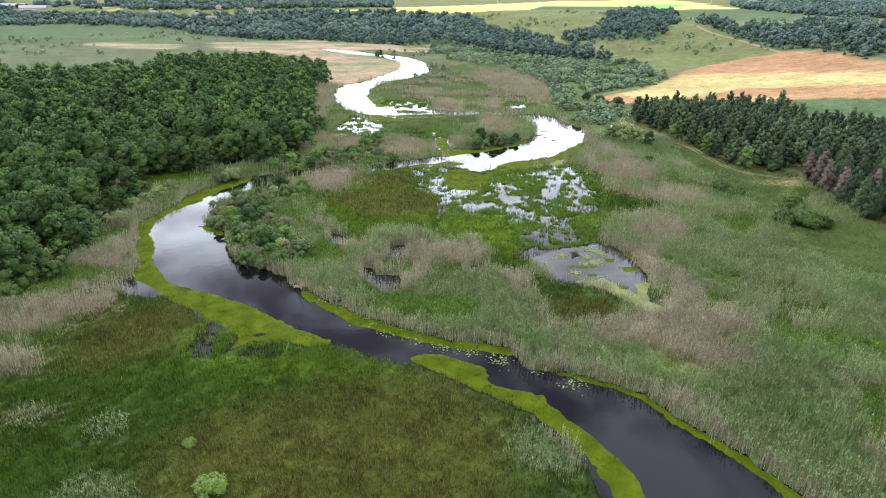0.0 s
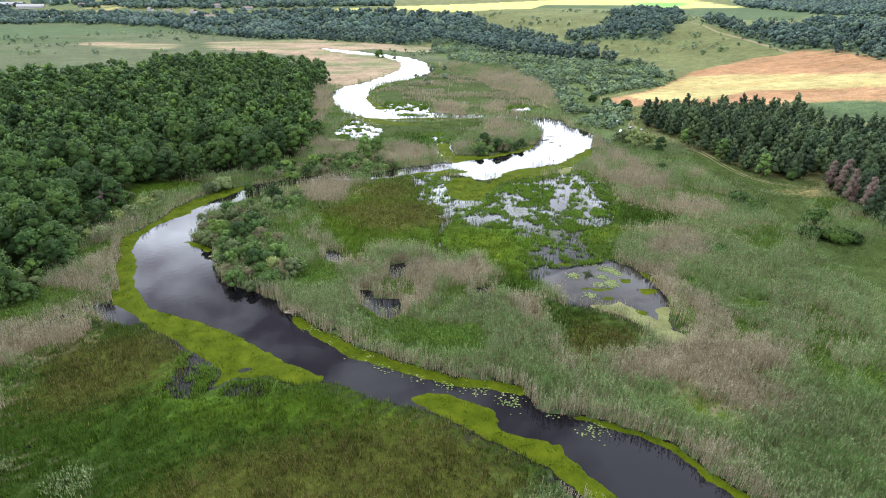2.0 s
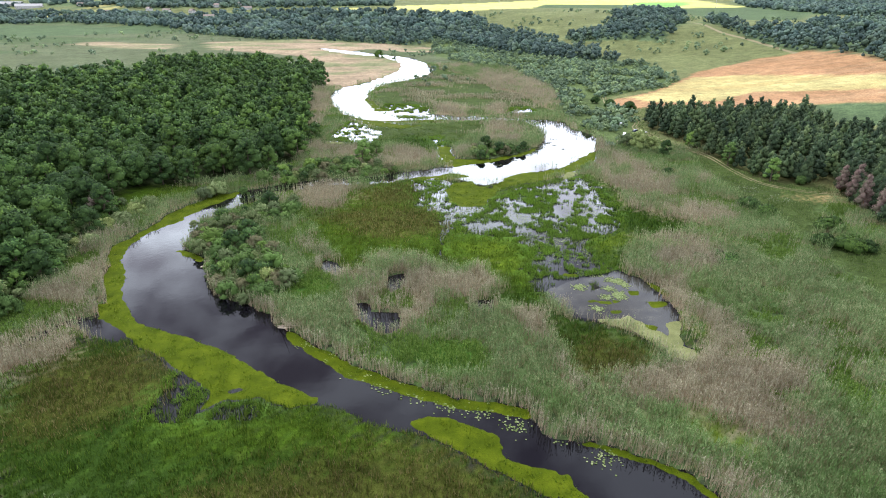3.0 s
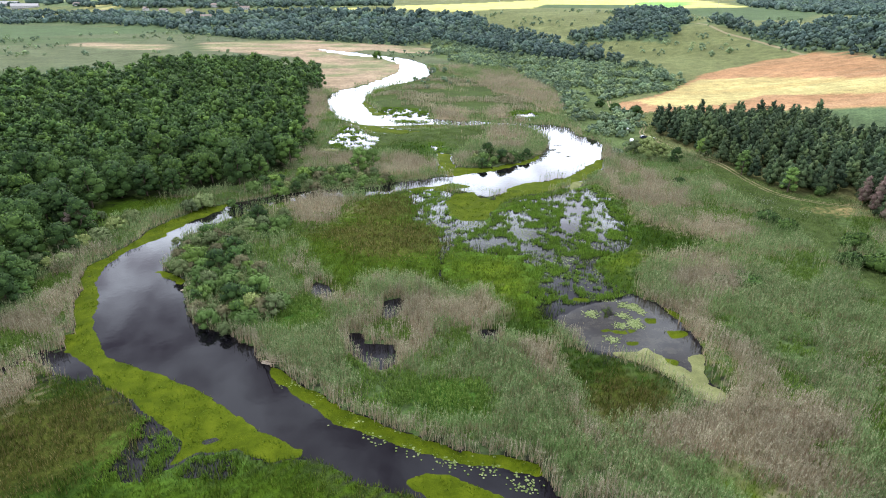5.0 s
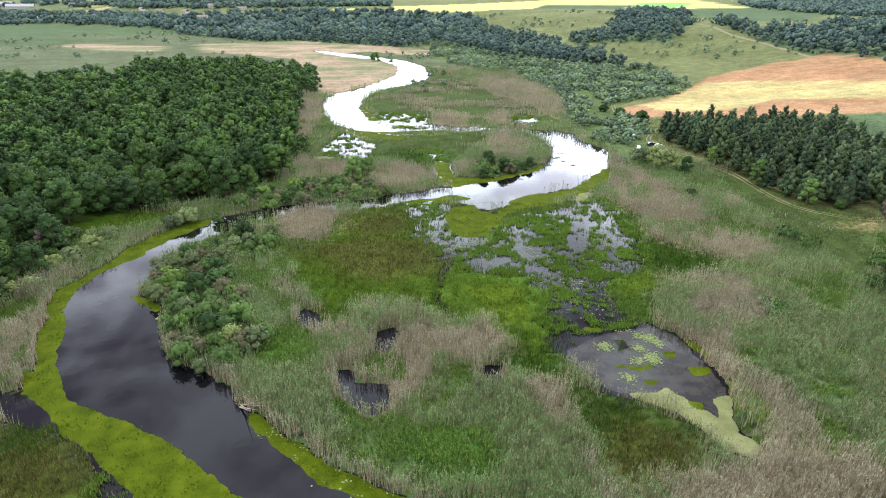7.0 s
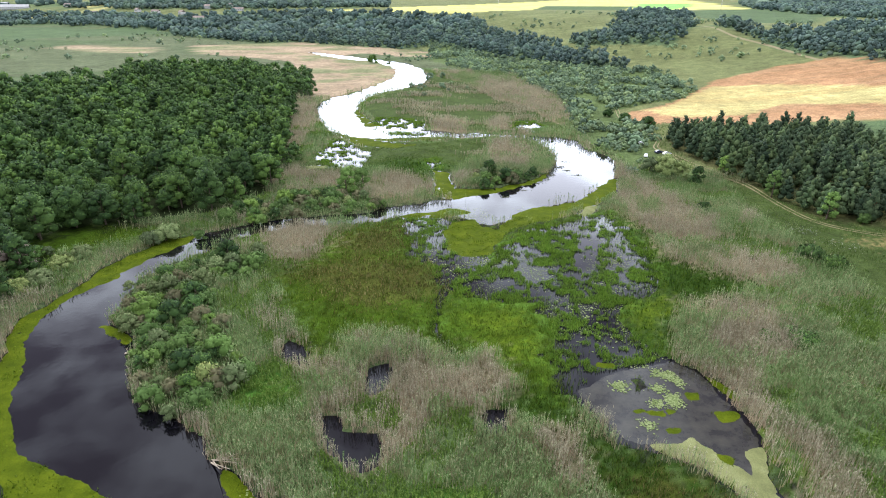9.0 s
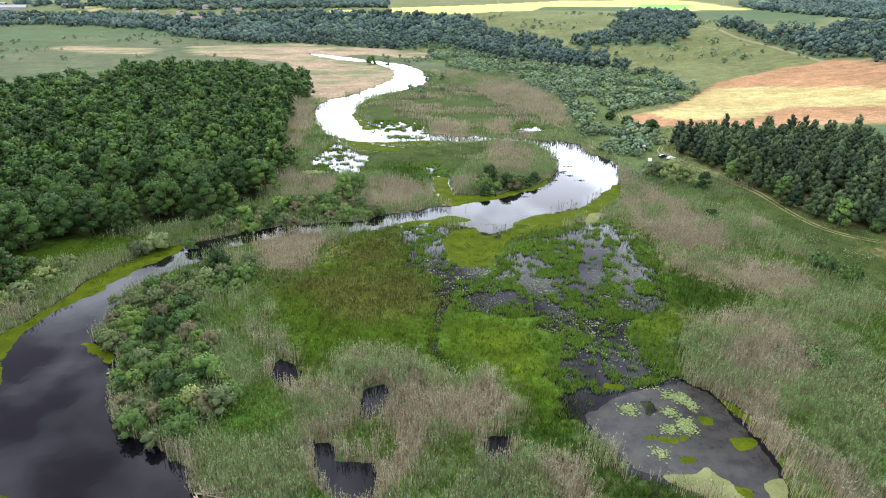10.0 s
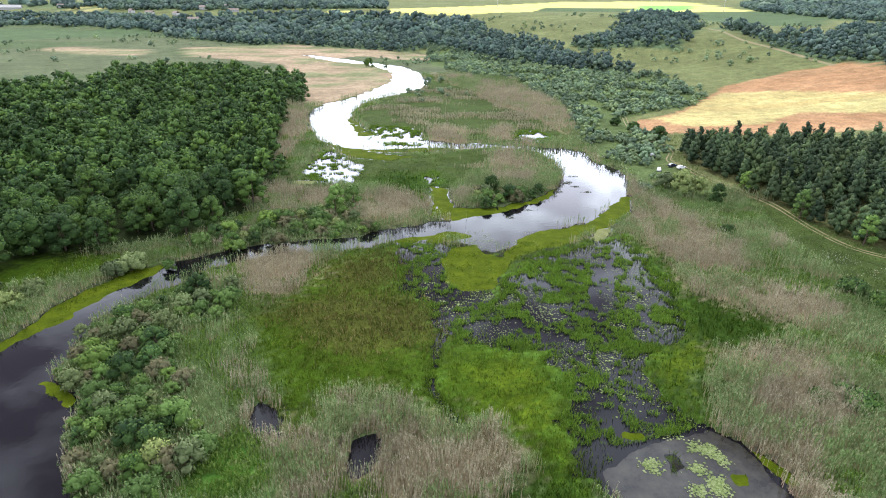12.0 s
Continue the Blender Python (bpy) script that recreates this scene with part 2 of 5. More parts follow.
def wave(P, size, seed=0):
    """Smooth value noise from 0 to 1 with cells of that many metres."""
    q = P / size + seed * 17.31
    i = np.floor(q).astype(int)
    f = q - i
    f = f * f * (3 - 2 * f)
    g = lambda a, b: LATTICE[(i[:, 0] + a) % 256, (i[:, 1] + b) % 256]
    top = g(0, 0) * (1 - f[:, 0]) + g(1, 0) * f[:, 0]
    low = g(0, 1) * (1 - f[:, 0]) + g(1, 1) * f[:, 0]
    return top * (1 - f[:, 1]) + low * f[:, 1]


def rough_wave(P, size, seed=0):
    return (wave(P, size, seed) * 4 + wave(P, size / 2.1, seed + 1) * 2 + wave(P, size / 4.3, seed + 2)) / 7


KINDS = ["reed", "woods", "meadow", "crop", "tanfield", "pinkmeadow", "yellow", "greenfield", "slopegrass", "orange", "yellowstripe", "sand", "scrub", "forest", "pines", "sedge",
         "dryreed", "brownsedge", "darksedge", "yellowsedge", "water", "wetmix", "shallows", "herbs", "pasture", "duckweed", "scum", "film"]
CODE = {k: i for i, k in enumerate(KINDS)}
ZONES = []


def zone(kind, *sides):
    """A patch of one cover, outlined on the plan; a river is given by its two banks."""
    ZONES.append((CODE[kind], np.array([p for s in sides for p in s], float)))


zone("woods", [(154, 861), (177, 928), (240, 986), (332, 1088), (349, 973), (279, 742), (256, 705), (206, 659), (181, 732), (156, 771)])
zone("woods", [(307, 817), (343, 812), (330, 718), (362, 658), (418, 739), (477, 748), (468, 668), (479, 553), (326, 367), (325, 454), (322, 509), (317, 555), (301, 567), (309, 683), (289, 753)])
zone("woods", [(842, 1899), (1183, 2192), (2123, 3093), (2431, 2871), (777, 907), (649, 933), (602, 1054), (654, 1412)])
zone("woods", [(-429, 1039), (-539, 1320), (-397, 1322), (-210, 1262), (-93, 1200), (-28, 1147), (42, 1095), (64, 973), (130, 829), (139, 713), (197, 628), (126, 612), (84, 685), (43, 744), (-21, 858), (-115, 867), (-262, 913)])
zone("woods", [(-22, 889), (45, 777), (85, 701), (120, 612), (114, 549), (77, 584), (44, 653), (2, 708)])
zone("woods", [(74, 719), (133, 685), (190, 625), (179, 542), (127, 500), (98, 548), (75, 606)])
zone("woods", [(-1293, 1326), (-1133, 1616), (-994, 1532), (-760, 1452), (-545, 1335), (-463, 1125), (-655, 1243), (-805, 1305), (-823, 1261), (-885, 1252), (-986, 1004)])
zone("woods", [(-1231, 1764), (-668, 1651), (-315, 1903), (-155, 1799), (-118, 1365), (-223, 1346), (-485, 1410), (-795, 1523), (-995, 1632), (-1174, 1678), (-1723, 1780), (-1894, 1964)])
zone("pasture", [(-1042, 971), (-689, 1113), (-439, 1066), (-268, 934), (-193, 941), (-118, 886), (-127, 745), (-166, 735), (-173, 613), (-282, 616), (-259, 532), (-349, 476), (-490, 440)])
zone("crop", [(-986, 1004), (-1293, 1326), (-811, 1242), (-514, 1175), (-451, 1095), (-544, 1027), (-602, 969), (-654, 917)])
zone("tanfield", [(-941, 1468), (-815, 1432), (-783, 1373), (-877, 1366)])
zone("tanfield", [(-855, 1587), (-802, 1567), (-782, 1511), (-829, 1522)])
zone("pinkmeadow", [(-493, 880), (-418, 858), (-358, 845), (-345, 779), (-421, 788), (-483, 834)])
zone("pinkmeadow", [(-330, 884), (-205, 943), (-104, 886), (-44, 855), (-15, 809), (-8, 761), (-52, 768), (-94, 801), (-116, 774), (-50, 668), (-43, 628), (-44, 595), (-60, 526), (-78, 490), (-88, 474), (-106, 518), (-163, 709), (-236, 756), (-289, 781)])
zone("yellow", [(-220, 1322), (-176, 1306), (-169, 1252), (-211, 1270)])
zone("yellow", [(-106, 1369), (17, 1545), (403, 2150), (822, 2261), (654, 1412), (461, 1324), (258, 1368), (44, 1154), (-51, 1211), (-97, 1247)])
zone("crop", [(235, 1539), (475, 1567), (351, 1309), (178, 1314)])
zone("greenfield", [(521, 1772), (695, 1778), (449, 1322), (365, 1276)])
zone("crop", [(437, 1253), (654, 1412), (616, 1079), (462, 844), (380, 830), (367, 976)])
zone("slopegrass", [(33, 1128), (114, 1141), (206, 1090), (263, 975), (191, 839), (131, 838), (64, 983)])
zone("slopegrass", [(164, 778), (209, 717), (232, 688), (202, 591), (170, 612), (158, 686)])
zone("slopegrass", [(280, 767), (318, 833), (309, 683), (303, 572), (263, 550), (208, 528), (172, 496), (189, 601), (221, 669)])
zone("orange", [(106, 429), (113, 386), (140, 378), (175, 376), (207, 372), (256, 349), (297, 330), (330, 393), (322, 450), (322, 509), (317, 555), (293, 551), (263, 550), (208, 528), (162, 467), (134, 430)])
zone("yellowstripe", [(120, 429), (130, 401), (175, 402), (205, 427), (274, 378), (315, 353), (326, 379), (300, 416), (233, 492), (195, 503), (160, 461), (133, 425)])
zone("crop", [(206, 370), (255, 348), (299, 327), (278, 273), (230, 309), (203, 326)])
zone("meadow", [(112, 294), (125, 284), (130, 258), (149, 238), (132, 214), (116, 192), (124, 179), (146, 182), (166, 166), (140, 134), (115, 137), (109, 143), (109, 158), (112, 181), (109, 210), (106, 248)])
zone("sand", [(128, 231), (139, 229), (148, 232), (151, 227), (143, 224), (133, 226)])
zone("scrub", [(-22, 908), (44, 768), (84, 691), (128, 623), (189, 601), (180, 493), (149, 452), (109, 441), (97, 397), (112, 382), (109, 356), (79, 300), (80, 326), (73, 376), (76, 442), (64, 614), (25, 636), (-11, 720)])
zone("forest", [(-147, 100), (-116, 119), (-109, 129), (-105, 135), (-104, 143), (-105, 162), (-106, 176), (-111, 197), (-112, 213), (-112, 232), (-94, 241), (-78, 250), (-66, 274), (-66, 308), (-74, 361), (-82, 447), (-112, 568), (-173, 613), (-282, 616), (-259, 532), (-349, 476), (-559, 465)])
zone("pines", [(108, 340), (115, 304), (125, 275), (128, 253), (133, 247), (149, 243), (144, 223), (143, 197), (140, 181), (144, 178), (164, 155), (246, 203), (250, 270), (215, 286), (190, 303), (191, 340), (170, 356), (133, 355), (112, 352)])
zone("scrub", [(72, 396), (90, 421), (110, 441), (106, 367), (102, 339), (109, 298), (98, 293), (90, 309), (82, 328), (77, 340), (73, 360)])
zone("darksedge", [(-110, -90), (-114, 90), (-86, 95), (-83, 101), (-84, 110), (-89, 118), (-82, 129), (-68, 131), (-59, 124), (-48, 112), (-38, 113), (-30, 112), (-23, 111), (-10, 105), (2, 100), (13, 91), (22, 80), (26, 67), (33, -90)])
zone("dryreed", [(-136, 100), (-114, 116), (-106, 123), (-93, 128), (-82, 131), (-79, 128), (-82, 117), (-88, 115), (-89, 111), (-96, 109), (-117, 93)])
zone("dryreed", [(-100, 99), (-91, 103), (-86, 105), (-80, 102), (-80, 98), (-87, 96)])
zone("dryreed", [(-76, 85), (-74, 87), (-70, 85), (-70, 82), (-73, 81)])
zone("reed", [(-62, 80), (-61, 84), (-56, 84), (-54, 80), (-57, 78)])
zone("reed", [(11, 78), (15, 82), (21, 80), (23, 75), (20, 70), (13, 73)])
zone("reed", [(-58, 66), (-57, 69), (-48, 68), (-43, 66), (-42, 61), (-55, 61)])
zone("brownsedge", [(-40, -90), (-46, 66), (-48, 77), (-39, 87), (-24, 93), (-9, 98), (2, 95), (10, 88), (13, 80), (11, 70), (15, -90)])
zone("brownsedge", [(-78, 101), (-82, 119), (-66, 125), (-56, 120), (-55, 108), (-62, 101), (-71, 97)])
zone("sedge", [(-16, 246), (-1, 249), (19, 240), (60, 258), (64, 244), (65, 221), (58, 195), (48, 165), (38, 159), (30, 159), (17, 163), (11, 171), (-0, 177), (-6, 204)])
zone("sedge", [(-47, 202), (-40, 212), (-37, 230), (-27, 241), (-14, 247), (-2, 244), (2, 222), (1, 204), (16, 210), (35, 204), (46, 205), (44, 190), (45, 174), (46, 165), (30, 159), (23, 171), (23, 159), (27, 149), (19, 149), (10, 160), (4, 165), (-5, 167), (-9, 173), (-18, 175), (-24, 174), (-21, 163), (-28, 164), (-32, 173), (-39, 185)])
zone("brownsedge", [(-46, 203), (-37, 210), (-26, 215), (-9, 212), (-1, 204), (-2, 194), (-10, 189), (-17, 185), (-27, 189), (-35, 201)])
zone("brownsedge", [(-35, 228), (-14, 244), (-7, 232), (-12, 220), (-27, 216)])
zone("darksedge", [(59, 257), (64, 244), (64, 221), (74, 214), (84, 198), (62, 186), (55, 182), (48, 171), (52, 165), (45, 168), (43, 184), (53, 195), (58, 203), (61, 216), (56, 230), (56, 245)])
zone("darksedge", [(10, 148), (13, 154), (22, 154), (26, 140), (29, 138), (31, 140), (45, 130), (43, 122), (29, 118), (24, 125), (23, 132), (20, 143), (12, 145)])
zone("darksedge", [(54, 144), (54, 131), (57, 122), (53, 117), (47, 115), (47, 122), (53, 126), (51, 136)])
zone("brownsedge", [(28, 130), (36, 132), (43, 126), (42, 121), (28, 115), (24, 119)])
zone("yellowsedge", [(5, 184), (9, 180), (14, 186), (20, 183), (17, 177), (11, 175), (5, 178)])
zone("yellowsedge", [(8, 172), (14, 174), (21, 170), (18, 165), (12, 167)])
zone("yellowsedge", [(46, 186), (57, 195), (56, 186), (45, 174)])
zone("meadow", [(-52, 466), (-11, 608), (29, 540), (77, 454), (68, 392), (47, 382), (34, 378), (14, 383), (-7, 389), (-25, 394), (-46, 419), (-53, 447)])
zone("meadow", [(-63, 304), (-59, 352), (-43, 352), (-6, 354), (21, 366), (25, 340), (13, 306), (4, 295), (-3, 299), (-18, 302), (-32, 305), (-49, 301)])
zone("darksedge", [(-33, 312), (-20, 325), (4, 313), (-1, 295), (-18, 295)])
zone("sedge", [(-120, 226), (-117, 236), (-98, 236), (-83, 232), (-83, 229), (-98, 220), (-113, 215), (-128, 207), (-135, 216)])
zone("dryreed", [(-11, 143), (-12, 158), (-7, 165), (10, 166), (13, 155), (6, 148), (-0, 148), (-6, 139), (-10, 130)])
zone("dryreed", [(-34, 161), (-24, 163), (-14, 154), (-18, 147), (-26, 150), (-32, 155)])
zone("dryreed", [(13, 144), (23, 142), (22, 130), (18, 130), (15, 140)])
zone("dryreed", [(-59, 236), (-40, 246), (-34, 231), (-37, 215), (-47, 210)])
zone("dryreed", [(-22, 173), (-16, 175), (-5, 171), (-9, 166), (-19, 169)])
zone("dryreed", [(65, 190), (83, 194), (84, 184), (75, 167), (64, 161), (57, 153), (52, 155), (53, 162), (57, 175)])
zone("dryreed", [(51, 122), (62, 129), (66, 125), (71, 118), (64, 100), (54, 99), (46, 100), (42, 108), (32, 110), (31, 118), (44, 119)])
zone("dryreed", [(58, 188), (79, 191), (71, 166), (62, 157), (57, 135), (55, 145), (54, 161)])
zone("meadow", [(109, 178), (151, 189), (117, 140), (107, 140), (107, 158)])
zone("herbs", [(78, 94), (87, 95), (74, 77), (71, 78)])
zone("herbs", [(-9, 127), (-3, 130), (7, 129), (10, 123), (8, 118), (0, 117), (-7, 121)])
zone("herbs", [(-14, 125), (-9, 127), (-4, 126), (-7, 122), (-12, 123)])
zone("herbs", [(-41, 160), (-33, 164), (-26, 150), (-31, 147), (-41, 146), (-43, 152)])
zone("sedge", [(-53, 107), (-42, 101), (-27, 107), (-5, 101), (-9, 97), (-28, 97), (-40, 95), (-53, 100)])
zone("wetmix", [(14.5, 222), (39, 245), (57, 254), (58, 229), (63, 226), (58, 204), (53, 194), (48, 190), (43, 187), (38, 178), (44, 171), (46, 164), (50, 162), (44, 160), (33, 159), (28, 152), (20, 153), (24, 160), (19, 166), (25, 171), (21, 177), (27, 181), (20, 185), (24, 190), (16, 188), (8, 192), (2, 192), (2, 203), (13.5, 211)])
zone("wetmix", [(-14, 248), (-1, 244), (-4, 225), (-4, 209), (-11, 215)])
zone("wetmix", [(-2.5, 183), (0, 174), (5, 165), (3, 164), (-1, 170), (-3.6, 177)])
zone("wetmix", [(46, 251), (57, 254), (60, 240), (58, 229), (50, 231)])
zone("dryreed", [(65, 228), (80, 227), (98, 211), (97, 204), (84, 199), (77, 205), (64, 216)])
zone("dryreed", [(79, 324), (76, 294), (84, 270), (91, 246), (83, 227), (67, 230), (63, 246), (64, 270)])
zone("sedge", [(42, 107), (47, 108), (47, 101), (43, 98)])
zone("dryreed", [(-9, 406), (2, 422), (15, 403), (12, 377), (-4, 376)])
zone("dryreed", [(24, 408), (35, 423), (41, 408), (37, 384), (24, 384)])
zone("dryreed", [(40, 384), (46, 388), (44, 368), (39, 367)])
zone("dryreed", [(32, 601), (60, 587), (83, 484), (74, 406), (66, 398), (56, 453), (34, 492), (25, 540)])
zone("dryreed", [(-12, 662), (24, 637), (28, 601), (-6, 616)])
zone("dryreed", [(-30, 291), (-18, 298), (-5, 292), (-2, 276), (-12, 265), (-27, 265)])
zone("dryreed", [(-74, 296), (-63, 304), (-39, 294), (-39, 283), (-67, 279)])
zone("dryreed", [(-110, 494), (-88, 474), (-73, 406), (-71, 357), (-71, 328), (-81, 356), (-85, 392)])
zone("reed", [(4, 292), (5, 306), (19, 331), (24, 366), (43, 363), (52, 346), (52, 332), (47, 311), (39, 296), (30, 286), (13, 280), (5, 281)])
zone("dryreed", [(20, 331), (26, 360), (42, 359), (44, 332), (33, 307), (22, 306)])
zone("scrub", [(-71, 251), (-59, 267), (-37, 278), (-27, 265), (-15, 262), (-22, 255), (-42, 248), (-61, 241)])
zone("scrub", [(-78, 180), (-81, 190), (-80, 203), (-65, 199), (-57, 193), (-58, 184), (-48, 181), (-41, 173), (-37, 165), (-42, 148), (-52, 141), (-57, 152), (-63, 158), (-67, 167)])
zone("scrub", [(-82, 200), (-72, 207), (-54, 219), (-49, 203), (-57, 197), (-68, 199)])
zone("water", [(-162, 814), (-142, 777), (-110, 740), (-85, 727), (-68, 708), (-50, 668), (-43, 628), (-44, 595), (-54, 548), (-65, 509), (-78, 490), (-83, 470), (-82, 446), (-75, 413), (-66, 390), (-58, 374), (-47, 363), (-39, 360), (-23, 361), (-12, 361), (-1, 366), (13, 369), (27, 370), (41, 368), (48, 358), (52, 346), (52, 332), (49, 317), (45, 304), (40, 293), (33, 285), (23, 279), (15, 273), (7, 269), (-1, 267), (-8, 263), (-17, 259), (-24, 257)], [(-31, 240), (-23, 246), (-15, 250), (-1, 251), (6, 250), (10, 244), (15, 242), (20, 245), (26, 254), (32, 259), (41, 264), (49, 267), (55, 276), (64, 287), (70, 297), (74, 308), (77, 322), (75, 333), (69, 346), (67, 364), (60, 367), (45, 370), (33, 374), (19, 378), (5, 377), (-10, 385), (-25, 388), (-37, 394), (-48, 410), (-57, 438), (-57, 466), (-52, 498), (-38, 523), (-25, 545), (-15, 566), (-12, 598), (-20, 645), (-35, 696), (-54, 714), (-73, 733)])
zone("water", [(31, -90), (24, 67), (23, 74), (20, 80), (15, 87), (9, 93), (2, 97), (-5, 101), (-12, 103), (-22, 108), (-29, 109), (-37, 110), (-45, 108), (-50, 114), (-58, 121), (-67, 129), (-80, 140), (-84, 151), (-95, 172), (-97, 183), (-95, 194), (-93, 208), (-86, 224), (-77, 231), (-71, 236), (-59, 244), (-45, 248), (-21, 255)], [(-21, 245), (-44, 241), (-57, 235), (-65, 228), (-69, 218), (-77, 209), (-81, 202), (-80, 190), (-77, 177), (-69, 172), (-64, 159), (-58, 150), (-48, 144), (-42, 140), (-36, 133), (-25, 125), (-19, 120), (-12, 116), (-5, 113), (2, 110), (9, 108), (15, 105), (17, 100), (23, 98), (28, 96), (34, 94), (39, 90), (42, 84), (46, 78), (49, 74), (55, 67), (69, -90)])
zone("water", [(-23.5, 147), (-20, 146), (-17.5, 142), (-11.5, 141), (-10.5, 135), (-14, 133), (-19, 137)])
zone("water", [(7, 148), (11, 148), (10, 142), (7, 142)])
zone("water", [(-35.5, 171), (-29.5, 168.5), (-28, 162.5), (-33, 163)])
zone("water", [(-15.5, 161), (-12.5, 163), (-10.5, 160), (-11.5, 154), (-14, 152.5), (-15.5, 156)])
zone("water", [(-87, 136), (-79, 139), (-69, 131), (-72, 128), (-80, 132)])
zone("water", [(-92, 122), (-91, 130), (-86, 138), (-81, 139), (-86, 137), (-89, 128)])
zone("yellowsedge", [(45, 102), (51, 103), (53, 98), (49, 95), (45, 97)])
zone("wetmix", [(-58, 362), (-48, 352), (-35, 329), (-43, 320), (-57, 342)])
zone("wetmix", [(-40, 396), (-26, 411), (-12, 406), (-10, 387), (-27, 388)])
zone("wetmix", [(38, 407), (53, 410), (60, 391), (49, 382), (38, 391)])
zone("wetmix", [(-10, 323), (-3, 326), (-1, 309), (-5, 307)])
zone("shallows", [(-1, 250), (4.5, 244), (1, 228), (2.4, 219), (12.5, 216), (13.6, 211.5), (8, 207), (3, 203), (1.7, 197), (-1, 183), (-3.1, 183), (-1.5, 196), (-3.6, 203), (-4.1, 215), (-3, 232), (-2.6, 244)])
zone("shallows", [(36, 242), (54, 252), (55, 241), (60, 228.6), (51, 228.5), (45, 222), (43, 208), (38, 206), (37, 216), (40, 228), (29, 235.5), (24, 237), (33, 243)])
zone("shallows", [(44, 199.5), (54, 202), (58, 206), (57, 199), (52, 192.5), (46, 192.4), (43, 195)])
zone("shallows", [(31, 184), (40, 183), (42, 178), (42.6, 174), (37, 175), (32, 179)])
zone("shallows", [(9, 200), (19, 199), (28, 197), (32, 194), (25.5, 191), (17, 192), (10, 196)])
zone("shallows", [(25, 176), (33, 175), (32, 164), (28, 159), (27.6, 167), (24, 170)])
zone("shallows", [(20.5, 159), (26, 161.5), (33, 160), (31, 155), (25, 154)])
zone("shallows", [(-59, 334), (-54, 362), (-45, 346), (-36, 337), (-34, 320), (-36, 308), (-51, 309.5), (-60, 323)])
zone("shallows", [(-43, 393), (-40, 419), (-18, 415), (-11, 387), (-1, 367), (-23, 369), (-38, 380)])
zone("scrub", [(11, 292), (17, 298), (32, 295), (40, 301), (39, 293), (30, 285), (15, 281)])
zone("water", [(30, 159), (39, 163), (47, 165.6), (51.5, 159), (54, 151), (55, 145), (55, 141), (52, 134), (52, 129), (54, 125), (51, 122), (47, 124), (45, 130), (43, 135), (35, 138), (30, 140), (28, 145), (26, 150), (25, 154)])
zone("film", [(31, 158), (39, 162), (47, 164), (51, 159), (53, 151), (54, 145), (54, 141), (51, 134), (45, 131), (43, 136), (36, 139), (31, 141), (29, 146), (27, 150), (26, 154)])
zone("wetmix", [(-55.5, 119), (-45, 112), (-44, 105.5), (-47, 102), (-53, 103), (-55, 102), (-54.5, 110)])
zone("wetmix", [(-44, 104), (-42, 108), (-35, 109), (-34, 105), (-36.5, 103)])
zone("wetmix", [(-61, 90), (-58.5, 92.5), (-58, 90)])
zone("wetmix", [(-71, 89), (-68, 91), (-67, 88)])
zone("yellowsedge", [(55, 146), (57, 140), (54, 133), (56, 127), (59, 133), (59, 141)])
zone("duckweed", [(-84, 144), (-80.6, 145), (-70.5, 136), (-59, 131), (-45, 124), (-33, 114), (-24, 109), (-29, 107), (-35.5, 110), (-42, 109), (-45, 105), (-45, 112), (-55, 119.5), (-59, 123), (-67, 127), (-69, 130), (-81, 139)])
zone("duckweed", [(-6, 103), (-4.5, 105), (2, 103.6), (8, 100), (10, 94.4), (19, 90.6), (22.4, 84), (27, 77.6), (31, 70), (36, -90), (31, -90), (26.5, 69), (24, 76), (19, 83), (12, 89), (8, 92), (1, 96.5)])
zone("dryreed", [(-104, 146), (-97, 158), (-100, 174), (-94, 166), (-89, 152), (-86, 143)])
zone("duckweed", [(-79, 138), (-83, 147), (-89, 156), (-93, 168), (-90, 168), (-85, 157), (-80, 147), (-73, 138), (-73, 135)])
zone("scum", [(35, 139), (42.5, 140.6), (46, 137), (48.4, 133), (50, 129.5), (54, 125), (51, 122.6), (46.5, 124.6), (45.4, 129.4), (42.4, 134), (37, 137)])
zone("scum", [(51, 139), (54, 139), (51.3, 133), (51.3, 129), (49, 131)])
zone("duckweed", [(0, 236), (3, 244), (9, 247), (12, 240), (18, 238), (24, 251), (32, 259), (53, 267), (55, 264), (38, 249), (24, 241), (19, 233), (13, 218), (5, 217), (1, 222)])
zone("duckweed", [(48, 266), (58, 278), (70, 297), (72, 294), (65, 272), (55, 263)])
zone("duckweed", [(-4, 306), (2, 302), (4, 281), (16, 281), (30, 286), (39, 296), (45, 304), (40, 292), (30, 283), (15, 273), (3, 268), (-4, 271)])
zone("duckweed", [(-15, 250), (3, 257), (9, 254), (-1, 249), (-13, 247)])
zone("duckweed", [(-61, 380), (-50, 362), (-25, 358), (-4, 361), (5, 368), (-6, 368), (-36, 362), (-48, 366)])
zone("duckweed", [(-46, 415), (-37, 394), (-43, 391), (-55, 430), (-56, 447)])
zone("duckweed", [(-50, 363), (-28, 356), (-14, 350), (-24, 343), (-45, 349)])
zone("duckweed", [(-81, 141), (-79, 144), (-85, 159), (-88, 162), (-94, 167), (-98, 177), (-97, 185), (-95, 193), (-93, 210), (-86, 225), (-77, 233), (-78, 227), (-83, 216), (-87, 207), (-88, 200), (-94, 190), (-94, 179), (-92, 170), (-86, 159), (-80, 147)])
